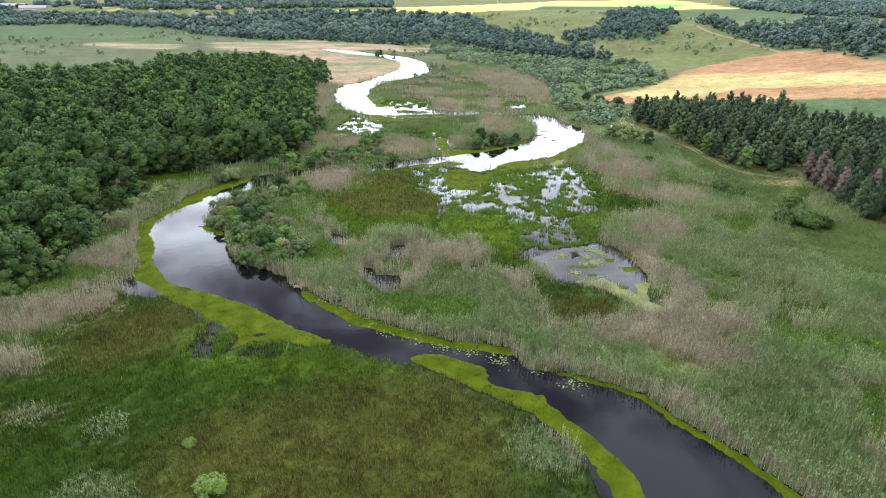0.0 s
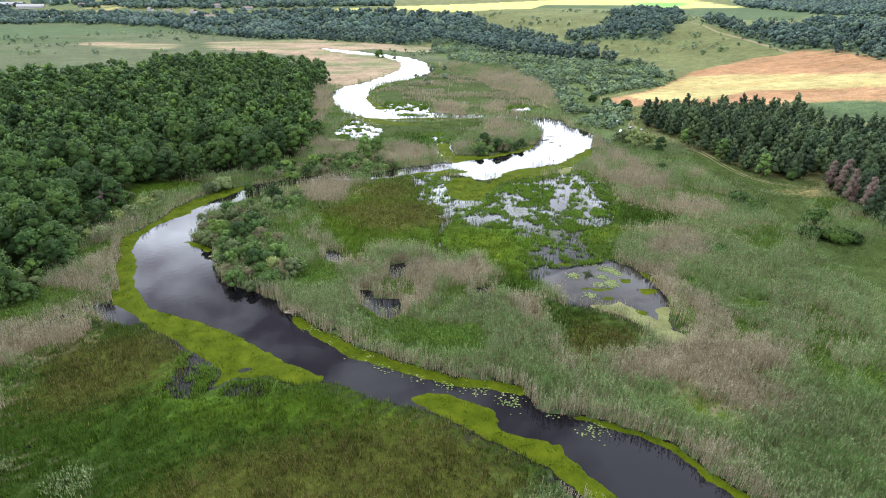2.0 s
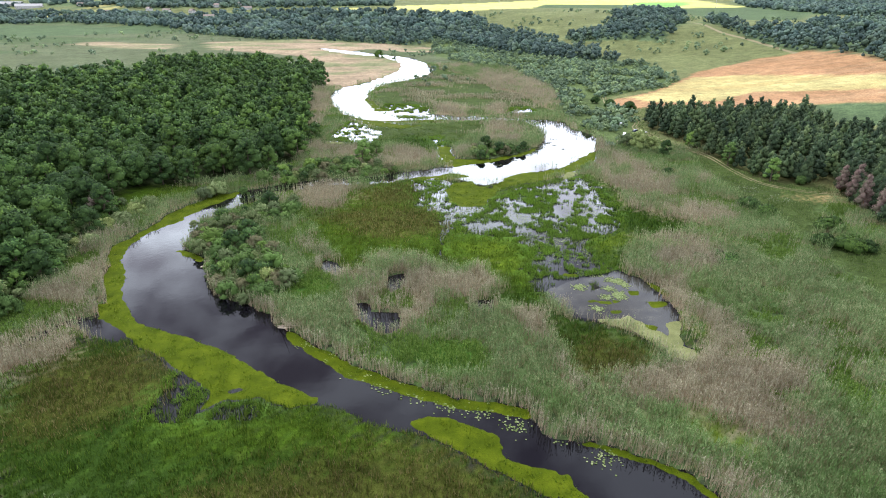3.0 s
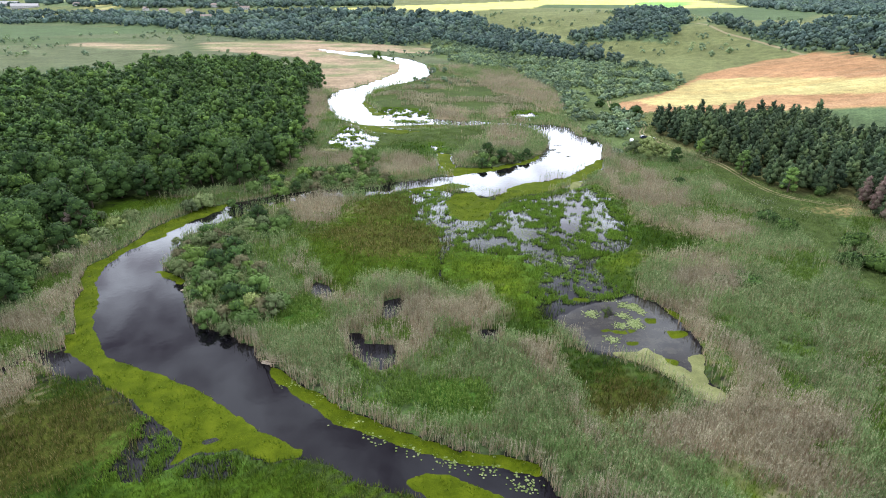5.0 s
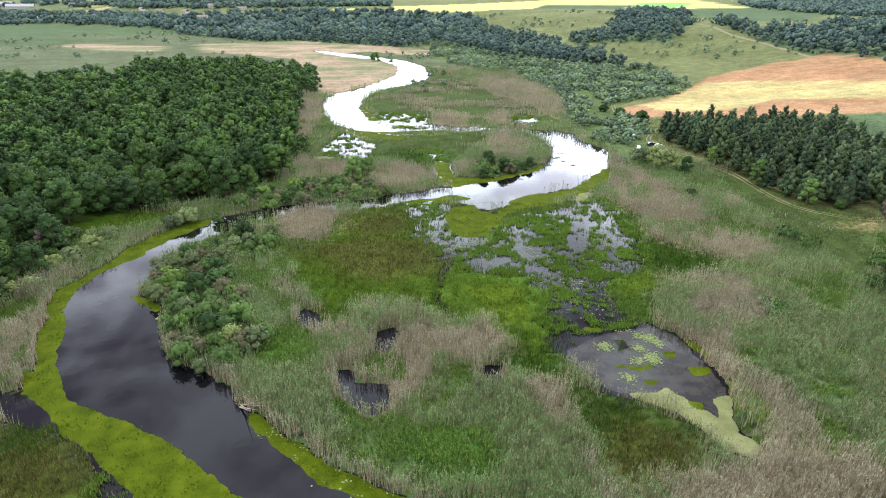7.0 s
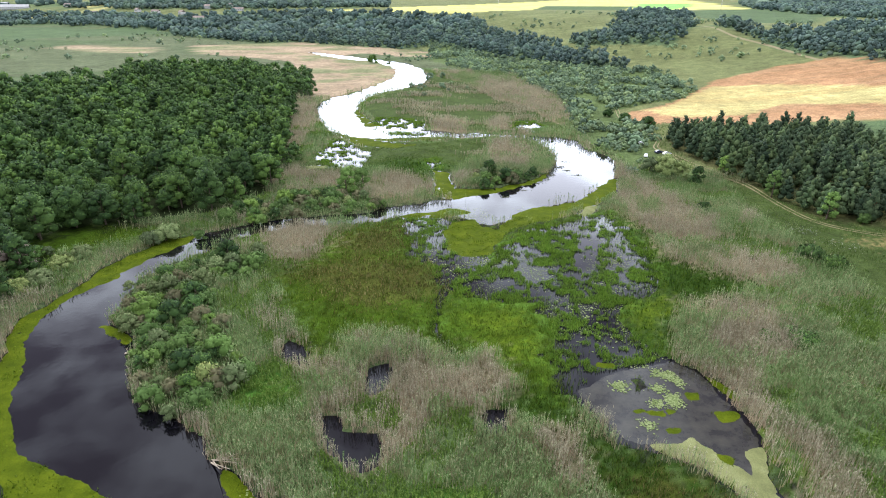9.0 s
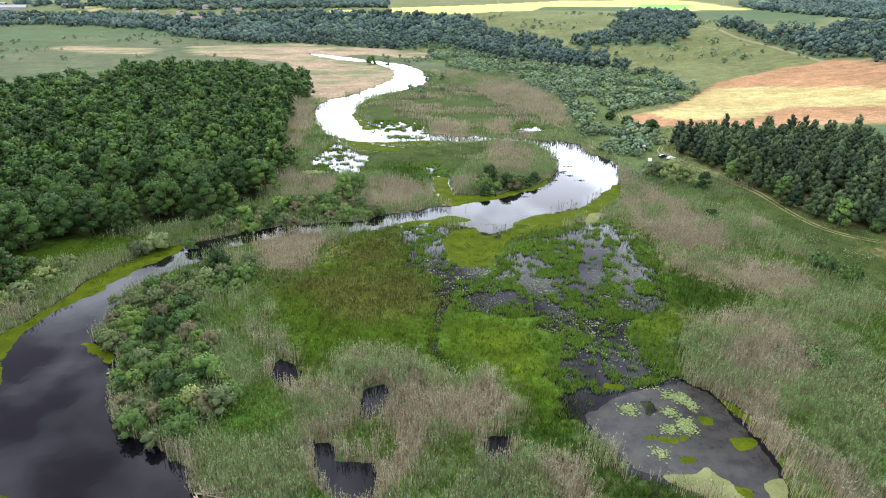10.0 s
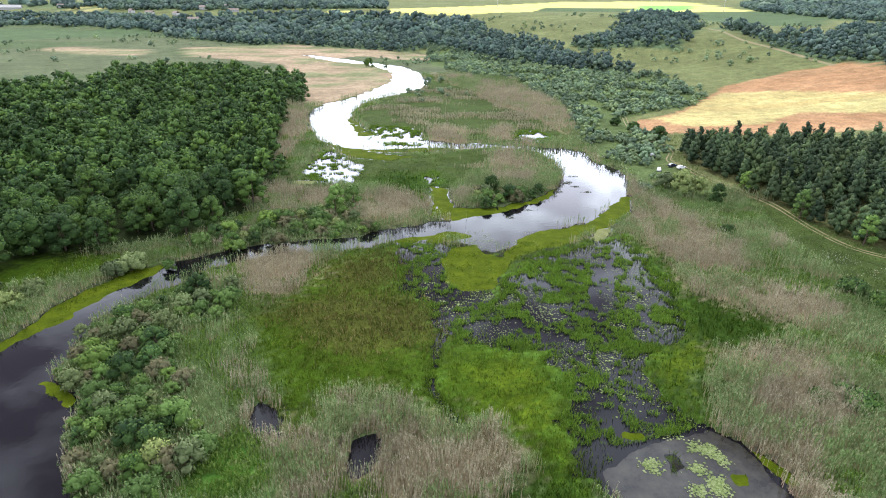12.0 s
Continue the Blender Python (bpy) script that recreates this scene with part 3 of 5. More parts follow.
zone("duckweed", [(55, 67), (53, 70), (51, 74), (47, 79), (42, 85), (39, 91), (34, 94), (28, 97), (23, 99), (23, 98.2), (28, 96.2), (34, 93), (38.4, 89.8), (41.5, 84.1), (46.1, 78.3), (49.8, 73.2), (51.8, 69.3), (52.5, 66), (65, -90), (70, -90)])
zone("duckweed", [(-36, 133), (-25, 125), (-19, 120), (-12, 116), (-5, 113), (2, 110), (9, 109), (15, 107), (16, 105), (8, 106.6), (1, 108), (-5, 110.6), (-12, 113.4), (-20, 117), (-26, 122.6), (-34.5, 130)])
zone("duckweed", [(-79, 177), (-75, 177), (-69, 172), (-69, 169)])
zone("scum", [(46, 253), (53, 261), (54, 258), (51, 254), (47, 251)])
zone("duckweed", [(37, 148), (43, 149), (43, 148), (38, 147)])
zone("duckweed", [(46, 154), (49, 154), (48, 152), (46, 152)])
zone("duckweed", [(32, 164), (35, 164), (35, 162), (32, 162)])
zone("duckweed", [(35, 149), (37, 149), (37, 148), (35, 148)])
zone("duckweed", [(52, 160), (55, 157), (57, 152), (55, 152), (53, 157)])
zone("duckweed", [(50, 148), (54, 148), (53, 146), (50, 146)])
zone("duckweed", [(40, 144), (42, 144), (41, 143), (39, 143)])
zone("duckweed", [(44, 138), (48, 137), (47, 135), (44, 135)])
zone("sedge", [(37, 159), (40, 159), (40, 155), (37, 154)])
zone("scum", [(51, 262), (56, 262), (53, 255), (46, 250)])
zone("scum", [(-60, 311), (-51, 312), (-51, 306), (-58, 306)])


def inside(P, poly):
    a, b = poly, np.roll(poly, -1, 0)
    hit = np.zeros(len(P), bool)
    for (x0, y0), (x1, y1) in zip(a, b):
        if y0 == y1:
            continue
        cross = (P[:, 1] < y0) != (P[:, 1] < y1)
        hit ^= cross & (P[:, 0] < (x1 - x0) * (P[:, 1] - y0) / (y1 - y0) + x0)
    return hit


def plan_kind(Q):
    out = np.where(valley_side(Q) < 6, np.where(Q[:, 1] < 640, CODE["reed"], CODE["pasture"]), CODE["slopegrass"])
    for code, poly in ZONES:
        lo, hi = poly.min(0), poly.max(0)
        k = np.where(((Q >= lo) & (Q <= hi)).all(1))[0]
        if len(k):
            out[k[inside(Q[k], poly)]] = code
    return out


# the plan drawn once on a fine chart of the near ground
CHART_AT, CHART_STEP, CHART_N = np.array([-165.0, 10.0]), 0.4, (900, 1080)
cx, cy = np.meshgrid(np.arange(CHART_N[0]), np.arange(CHART_N[1]), indexing="ij")
CHART = plan_kind(CHART_AT + (np.stack([cx.ravel(), cy.ravel()], 1) + 0.5) * CHART_STEP).astype(np.int8).reshape(CHART_N)


def cover(P, ragged=1.0):
    """What covers the ground at each point of the plan, with frayed edges."""
    reach = np.clip(np.hypot(P[:, 0], P[:, 1]) / 220, 0.68, 4) * ragged
    Q = P + np.stack([wave(P, 5, 3) + wave(P, 1.9, 5) * 0.6 - 0.8, wave(P, 5, 9) + wave(P, 1.9, 11) * 0.6 - 0.8], 1) * (1.7 * reach)[:, None]
    i = np.floor((Q - CHART_AT) / CHART_STEP).astype(int)
    near = ((i >= 0) & (i < CHART_N)).all(1)
    out = np.empty(len(P), int)
    out[near] = CHART[i[near, 0], i[near, 1]]
    out[~near] = plan_kind(Q[~near])
    return out


def tussocks(P):
    return 0.3 * wave(P, 7, 21) + 0.4 * wave(P, 2.4, 22) + 0.3 * wave(P, 1.2, 23)


WET = [CODE[k] for k in ("water", "duckweed", "scum", "film")]


def height(P, kind):
    h = hill(P) + 0.25 + 0.15 * rough_wave(P, 7, 2)
    h = np.where(np.isin(kind, WET), -0.9, h)
    h = np.where(kind == CODE["wetmix"], 0.75 * (tussocks(P) - 0.62), h)
    return np.where(kind == CODE["shallows"], 0.75 * (tussocks(P) - 0.74), h)


COLOURS = {"reed": "55663e", "woods": "566648", "meadow": "404d28", "crop": "4e5e40", "tanfield": "a9a26c", "pinkmeadow": "93816a", "yellow": "c6c070", "greenfield": "7aa45a", "slopegrass": "666b46",
           "orange": "9a7858", "yellowstripe": "a89a68", "sand": "8f7d58", "scrub": "54623c", "forest": "2a331c", "pines": "565636", "sedge": "3b5013", "dryreed": "787058", "brownsedge": "444a1e",
           "darksedge": "2e4216", "yellowsedge": "4c5c16", "water": "2b2a26", "wetmix": "4a6526", "shallows": "34401e", "herbs": "466a28", "pasture": "585f45", "duckweed": "2b2a26", "scum": "2b2a26", "film": "2b2a26"}
PALETTE = np.array([rgb(COLOURS[k]) for k in KINDS])


def steps(lo, hi, fine, grow, end_lo, end_hi):
    """Grid lines: even between lo and hi, then ever wider out to the ends."""
    v = list(np.arange(lo, hi + 1e-6, fine))
    s = fine
    while v[-1] < end_hi:
        s *= grow
        v.append(v[-1] + s)
    s = fine
    while v[0] > end_lo:
        s *= grow
        v.insert(0, v[0] - s)
    return np.array(v)


def sheet(xs, ys, z, keep=None):
    nx, ny = len(xs), len(ys)
    i = np.arange(nx * ny).reshape(ny, nx)
    F = np.stack([i[:-1, :-1], i[:-1, 1:], i[1:, 1:], i[1:, :-1]], -1).reshape(-1, 4)
    X, Y = np.meshgrid(xs, ys)
    V = np.stack([X.ravel(), Y.ravel(), z], 1)
    if keep is not None:
        F = F[keep[F].any(1)]
        used, inv = np.unique(F, return_inverse=True)
        V, F = V[used], inv.reshape(-1, 4)
    return V, F


def mesh_from(name, V, F, mat, smooth=True, floats=None, colours=None, normals=None):
    """A mesh from arrays: F has three or four corners a face."""
    me = bpy.data.meshes.new(name)
    k = F.shape[1]
    me.vertices.add(len(V))
    me.vertices.foreach_set("co", np.ascontiguousarray(V, np.float32).ravel())
    me.loops.add(F.size)
    me.loops.foreach_set("vertex_index", np.ascontiguousarray(F, np.int32).ravel())
    me.polygons.add(len(F))
    me.polygons.foreach_set("loop_start", np.arange(0, F.size, k, dtype=np.int32))
    me.polygons.foreach_set("use_smooth", np.full(len(F), smooth))
    if floats is not None:
        me.attributes.new("along", "FLOAT", "POINT").data.foreach_set("value", np.ascontiguousarray(floats, np.float32))
    if colours is not None:
        c = np.concatenate([colours, np.ones((len(colours), 1))], 1)
        me.attributes.new("cover", "FLOAT_COLOR", "POINT").data.foreach_set("color", np.ascontiguousarray(c, np.float32).ravel())
    me.materials.append(mat)
    me.update(calc_edges=True)
    if normals is not None:
        me.normals_split_custom_set_from_vertices(normals)
    return me


gx = steps(-125, 150, 1.15, 1.07, -4600, 4600)
gy = steps(60, 230, 1.1, 1.009, -40, 780)
gy = np.concatenate([gy[0] - np.cumsum(6 * 1.5 ** np.arange(9))[::-1], gy, gy[-1] + np.cumsum(5.5 * 1.06 ** np.arange(66))])
GX, GY = np.meshgrid(gx, gy)
GP = np.stack([GX.ravel(), GY.ravel()], 1)
gk = cover(GP)
gz = height(GP, gk)
fine = (np.abs(GP[:, 0]) < 180) & (GP[:, 1] > 40) & (GP[:, 1] < 420)
for dx, dy in ((0.4, 0.15), (-0.4, -0.15), (-0.15, 0.4), (0.15, -0.4)):
    Q = GP[fine] + (dx, dy)
    gz[fine] += height(Q, cover(Q))
gz[fine] /= 5
V, F = sheet(gx, gy, gz)
soil = np.random.default_rng(5)
gc = np.zeros((len(GP), 3))
blur = np.where((GP[:, 1] > 340) | (valley_side(GP) > 8), 0.5, 3.0)[:, None]
for _ in range(3):
    gc += PALETTE[cover(GP + soil.normal(0, 1, GP.shape) * blur)] / 3
gc *= (0.85 + 0.3 * rough_wave(GP, 30, 4))[:, None]
# greener stretches in the far hay meadow
hay = gk == CODE["pinkmeadow"]
green = ramp(0.46, 0.62, rough_wave(GP * (0.5, 1.0), 26, 15))[hay, None] * 0.75
gc[hay] = gc[hay] * (1 - green) + np.array(rgb("64704a")) * green
# darker wet streaks through the far pasture
damp = gk == CODE["pasture"]
green = ramp(0.42, 0.62, rough_wave(GP * (0.3, 1.0), 40, 16))[damp, None] * 0.8
gc[damp] = gc[damp] * (1 - green) + np.array(rgb("485838")) * green
# drilling and lodged patches in the corn
corn = np.isin(gk, [CODE["orange"], CODE["yellowstripe"]])
streak = rough_wave(GP * (0.05, 1.0), 7, 14)
gc[corn] *= (1 + (streak[corn, None] - 0.5) * (0.2, 0.4, 0.5))
ground = tagged(new("ground", mesh_from("ground", V, F, M["ground"], True, None, gc)), "marshy valley floor with meadows, fields and low hills", "ground", kind="structure")
wx, wy = steps(-300, 300, 60, 1.3, -900, 900), steps(-100, 1000, 60, 1.3, -300, 1400)
V, F = sheet(wx, wy, np.zeros(len(wx) * len(wy)))
water = tagged(new("water", mesh_from("water", V, F, M["water"])), "still dark river water mirroring a cloudy sky", "river", kind="structure")


# ---- floating mats ----
def mats(kind, name, label, holes, thick=1.0):
    for lift, (code, poly) in enumerate(ZONES):
        if code != CODE[kind]:
            continue
        lo, hi = poly.min(0) - 2, poly.max(0) + 2
        step = 0.4 if lo[1] < 190 else 0.8
        xs, ys = np.arange(lo[0], hi[0], step), np.arange(max(lo[1], -90), hi[1], step)
        X, Y = np.meshgrid(xs, ys)
        P = np.stack([X.ravel(), Y.ravel()], 1)

        def afloat(Q0):
            Q = Q0 + np.stack([rough_wave(Q0, 3.2, 71) - 0.5, rough_wave(Q0, 3.2, 73) - 0.5], 1) * 3.0
            kinds = cover(Q0)
            return (inside(Q, poly) | (kinds == code)) & np.isin(kinds, WET) & (rough_wave(Q, 2.2, 33) > holes)

        on = afloat(P)
        z = np.where(on, 0.04, -0.06)
        rim = np.convolve(on, np.ones(3), "same") > 0
        rim |= np.roll(rim, len(xs)) | np.roll(rim, -len(xs))
        for dx, dy in ((0.45, 0.12), (-0.45, -0.12), (-0.12, 0.45), (0.12, -0.45), (0.24, 0.24), (-0.24, -0.24), (-0.24, 0.24), (0.24, -0.24)):
            z[rim] += np.where(afloat(P[rim] + (dx, dy)), 0.04, -0.06)
        V, F = sheet(xs, ys, thick * (np.where(rim, z / 9, z) + lift % 9 * 0.005), rim)
        if len(F):
            tagged(new(name, mesh_from(name, V, F, M[kind])), label, "duckweed", kind="stuff")


mats("duckweed", "duckweed_mat", "yellow-green duckweed floating on the river along its banks", 0.22)
mats("scum", "algae_mat", "pale yellow algae floating on the shallow pool", 0.12)
mats("film", "silt_film", "thin grey film of silt and algae on the pool", 0.05, 0.12)


# ---- blades: reed, sedge, grass ----
def scatter(x0, x1, y0, y1, per_m2, kinds, seed, ragged=1.0, mingle=0.9):
    r = np.random.default_rng(seed)
    P = r.uniform((x0, y0), (x1, y1), (int((x1 - x0) * (y1 - y0) * per_m2), 2))
    k = cover(P + r.normal(0, mingle, P.shape), ragged)
    wet = np.isin(cover(P), WET)
    P, k = P[~wet], k[~wet]
    P = P[np.isin(k, [CODE[c] for c in kinds])]
    return P, r


def reed_stems(P, r, tall, leaf, wide):
    """Reed: a thin stem and three leaves or plumes that stand off its upper half."""
    n = len(P)
    tall = tall * r.uniform(0.8, 1.12, n)
    foot = np.column_stack([P, hill(P) + 0.1])
    up = np.array([0, 0, 1.0])
    a = r.uniform(0, 2 * np.pi, n)
    side = np.stack([np.cos(a), np.sin(a), np.zeros(n)], 1) * wide * 0.36
    sway = np.column_stack([r.normal(0.04, 0.1, n), r.normal(0, 0.1, n), np.zeros(n)]) * tall[:, None]
    tip = foot + up * tall[:, None] + sway
    Vs, al = [np.stack([foot - side, foot + side, tip], 1)], [np.tile([0, 0, 1.0], (n, 1))]
    for k in range(3):
        u = r.uniform(0.5, 0.98, n)
        at = foot + up * (tall * u)[:, None] + sway * u[:, None]
        a = r.uniform(0, 2 * np.pi, n)
        d = np.stack([np.cos(a), np.sin(a), np.zeros(n)], 1)
        w = np.stack([-np.sin(a), np.cos(a), np.zeros(n)], 1) * (wide * r.uniform(0.6, 1.2, n))[:, None] / 2
        s = (leaf * r.uniform(0.6, 1.2, n))[:, None]
        Vs.append(np.stack([at - w, at + w, at + d * s * 0.4 + up * s * r.uniform(0.3, 1.0, n)[:, None]], 1))
        al.append(np.repeat(u[:, None], 3, 1))
    V = np.concatenate([v.reshape(-1, 3) for v in Vs])
    return V, np.arange(len(V)).reshape(-1, 3), np.concatenate([x.ravel() for x in al])


def grass_blades(P, r, tall, wide, lean):
    """Sedge and grass: single tapering blades."""
    n = len(P)
    tall = tall * r.uniform(0.55, 1.25, n)
    a, b = r.uniform(0, 2 * np.pi, n), r.uniform(0, 2 * np.pi, n)
    side = np.stack([np.cos(a), np.sin(a), np.zeros(n)], 1) * (wide * r.uniform(0.6, 1.3, n))[:, None] / 2
    bend = np.stack([np.cos(b), np.sin(b), np.zeros(n)], 1) * (tall * r.uniform(0.1, 1, n) * lean)[:, None]
    foot = np.column_stack([P, hill(P) + 0.08])
    V = np.stack([foot - side, foot + side, foot + bend + np.array([0, 0, 1.0]) * tall[:, None]], 1).reshape(-1, 3)
    return V, np.arange(len(V)).reshape(-1, 3), np.tile([0, 0, 1.0], n)


def blade_field(name, label, category, mat, made):
    V, F, along = made
    return tagged(new(name, mesh_from(name, V, F, M[mat], False, along)), label, category, kind="stuff")


def patchy(P, size, seed, lo=0.55, hi=1.1):
    return lo + (hi - lo) * ramp(0.25, 0.7, rough_wave(P, size, seed))


for band, (x0, x1, y0, y1, density, width, leaf) in enumerate(((-110, 150, 55, 180, 10.5, 0.17, 0.6), (-130, 150, 180, 320, 5.0, 0.19, 0.75), (-130, 110, 320, 640, 1.4, 0.34, 1.0), (-110, 150, -20, 55, 1.4, 0.4, 1.0))):
    P, r = scatter(x0, x1, y0, y1, density, ("reed", "dryreed", "herbs"), 50 + band)
    P = P[valley_side(P) < 10]
    P = P[(wave(P, 1.3, 27) + 0.6 * wave(P, 2.9, 28) > 0.44) | (P[:, 1] > 320)]
    dry = (cover(P + r.normal(0, 1.0, P.shape)) == CODE["dryreed"]) & (rough_wave(P, 9, 61) + r.normal(0, 0.06, len(P)) < 0.62)
    dry |= (rough_wave(P, 16, 63) + r.normal(0, 0.05, len(P)) > 0.70)
    herb = ~dry & (P[:, 1] > 100) & (rough_wave(P, 11, 91) + r.normal(0, 0.04, len(P)) > np.where(P[:, 0] < 5, 0.54, 0.6)) & (np.abs(P[:, 0] - 32) > 27)
    brink = np.zeros(len(P), bool)
    for dx, dy in ((1.9, 0), (-1.9, 0), (0, 1.9), (0, -2.2)):
        brink |= np.isin(cover(P + (dx, dy)), WET)
    dry |= brink & (P[:, 1] < 180) & (r.random(len(P)) < 0.75)
    herb &= ~brink
    herb |= cover(P + r.normal(0, 0.8, P.shape)) == CODE["herbs"]
    dry &= ~herb
    H = P[herb]
    if len(H):
        blade_field("tall_herbs", "bright green tall herbs growing among the reeds", "herbs", "herb", reed_stems(H, r, 1.3 * patchy(H, 5, 48, 0.5), leaf, width * 1.3))
    G = P[~dry & ~herb]
    blade_field("green_reed", "grey-green reeds standing along the river and over the marsh", "reeds", "reed", reed_stems(G, r, 3.6 * patchy(G, 14, 40, 0.7) * patchy(G, 1.3, 27, 0.62, 1.12) * np.where((G[:, 1] < 96) & (G[:, 0] < 20), 0.34, 1.0), leaf, width))
    D = P[dry]
    blade_field("dry_reed", "tan dry reeds standing in beds in the marsh", "reeds", "dryreed", reed_stems(D, r, 3.6 * patchy(D, 7, 41, 0.75) * patchy(D, 1.3, 27, 0.62, 1.12) * np.where((D[:, 1] < 96) & (D[:, 0] < 20), 0.34, 1.0), leaf * 0.9, width * 0.85))
P, r = scatter(-110, 115, 330, 640, 0.8, ("meadow",), 58)
P = P[rough_wave(P * (0.45, 1.0), 14, 95) + r.normal(0, 0.04, len(P)) > 0.6]
blade_field("dry_reed", "straw-coloured reed streaks in the far marsh", "reeds", "dryreed", reed_stems(P, r, 2.0 * patchy(P, 9, 49), 1.0, 0.5))
P, r = scatter(-115, 60, 100, 270, 3.0, ("scrub",), 55)
blade_field("green_reed", "green reeds growing between bushes", "reeds", "reed", reed_stems(P, r, 2.2 * patchy(P, 6, 47), 0.8, 0.24))
for kind, tall, density, label in (("sedge", 0.9, 24.0, "bright green sedge covering wet ground"), ("brownsedge", 1.0, 26.0, "green sedge mixed with brown stems"), ("darksedge", 1.0, 22.0, "dark green sedge"), ("yellowsedge", 0.7, 14.0, "yellow-green sedge")):
    for band, (x0, x1, y0, y1, thin, width) in enumerate(((-110, 150, -20, 55, 0.5, 0.27), (-110, 150, 55, 175, 1.0, 0.16), (-110, 150, 175, 300, 0.4, 0.28), (-110, 110, 300, 520, 0.06, 0.7))):
        P, r = scatter(x0, x1, y0, y1, density * thin, (kind,), 69 + band, 1.0, 3.2)
        if len(P):
            blade_field("sedge", label, "sedge", kind, grass_blades(P, r, tall * patchy(P, 2.4, 44, 0.7, 1.15) * patchy(P, 0.7, 43, 0.5, 1.25), width, 0.45))
P, r = scatter(-110, 150, 55, 425, 24.0, ("wetmix", "shallows"), 80, 1.0, 0.5)
P = P[tussocks(P) + r.normal(0, 0.03, len(P)) > np.where(cover(P) == CODE["shallows"], 0.60, 0.50)]
blade_field("sedge", "sparse green sedge tussocks standing in shallow water", "sedge", "wetsedge", grass_blades(P, r, 0.7 * patchy(P, 2.0, 45, 0.5, 1.2), 0.2, 0.6))
r = np.random.default_rng(83)
P = r.uniform((-100, 55), (60, 250), (260000, 2))
P = P[(cover(P + r.normal(0, 0.3, P.shape)) == CODE["duckweed"]) & (rough_wave(P, 2.6, 84) + r.normal(0, 0.08, len(P)) > 0.5)]
V, F, along = grass_blades(P, r, 0.3 * patchy(P, 1.6, 85, 0.4, 1.3), 0.22, 0.8)
V[:, 2] -= 0.05
blade_field("water_plants", "low yellow-green water plants growing through the duckweed", "water plants", "yellowsedge", (V, F, along))
P, r = scatter(-160, 190, 60, 400, 6.0, ("meadow", "slopegrass"), 81)
blade_field("meadow_grass", "green and straw-coloured rough meadow grass", "grass", "meadow", grass_blades(P, r, 0.8 * patchy(P, 4, 46, 0.3), 0.26, 0.6))


# ---- trees ----
ICO = np.array([(0, 0, 1)] + [(math.cos(k * 1.2566) * 0.894, math.sin(k * 1.2566) * 0.894, 0.447) for k in range(5)]
               + [(math.cos(k * 1.2566 + 0.628) * 0.894, math.sin(k * 1.2566 + 0.628) * 0.894, -0.447) for k in range(5)] + [(0, 0, -1)])
ICO_F = np.array([(0, 1 + k, 1 + (k + 1) % 5) for k in range(5)] + [(1 + k, 6 + k, 1 + (k + 1) % 5) for k in range(5)]
                 + [(1 + (k + 1) % 5, 6 + k, 6 + (k + 1) % 5) for k in range(5)] + [(11, 6 + (k + 1) % 5, 6 + k) for k in range(5)])


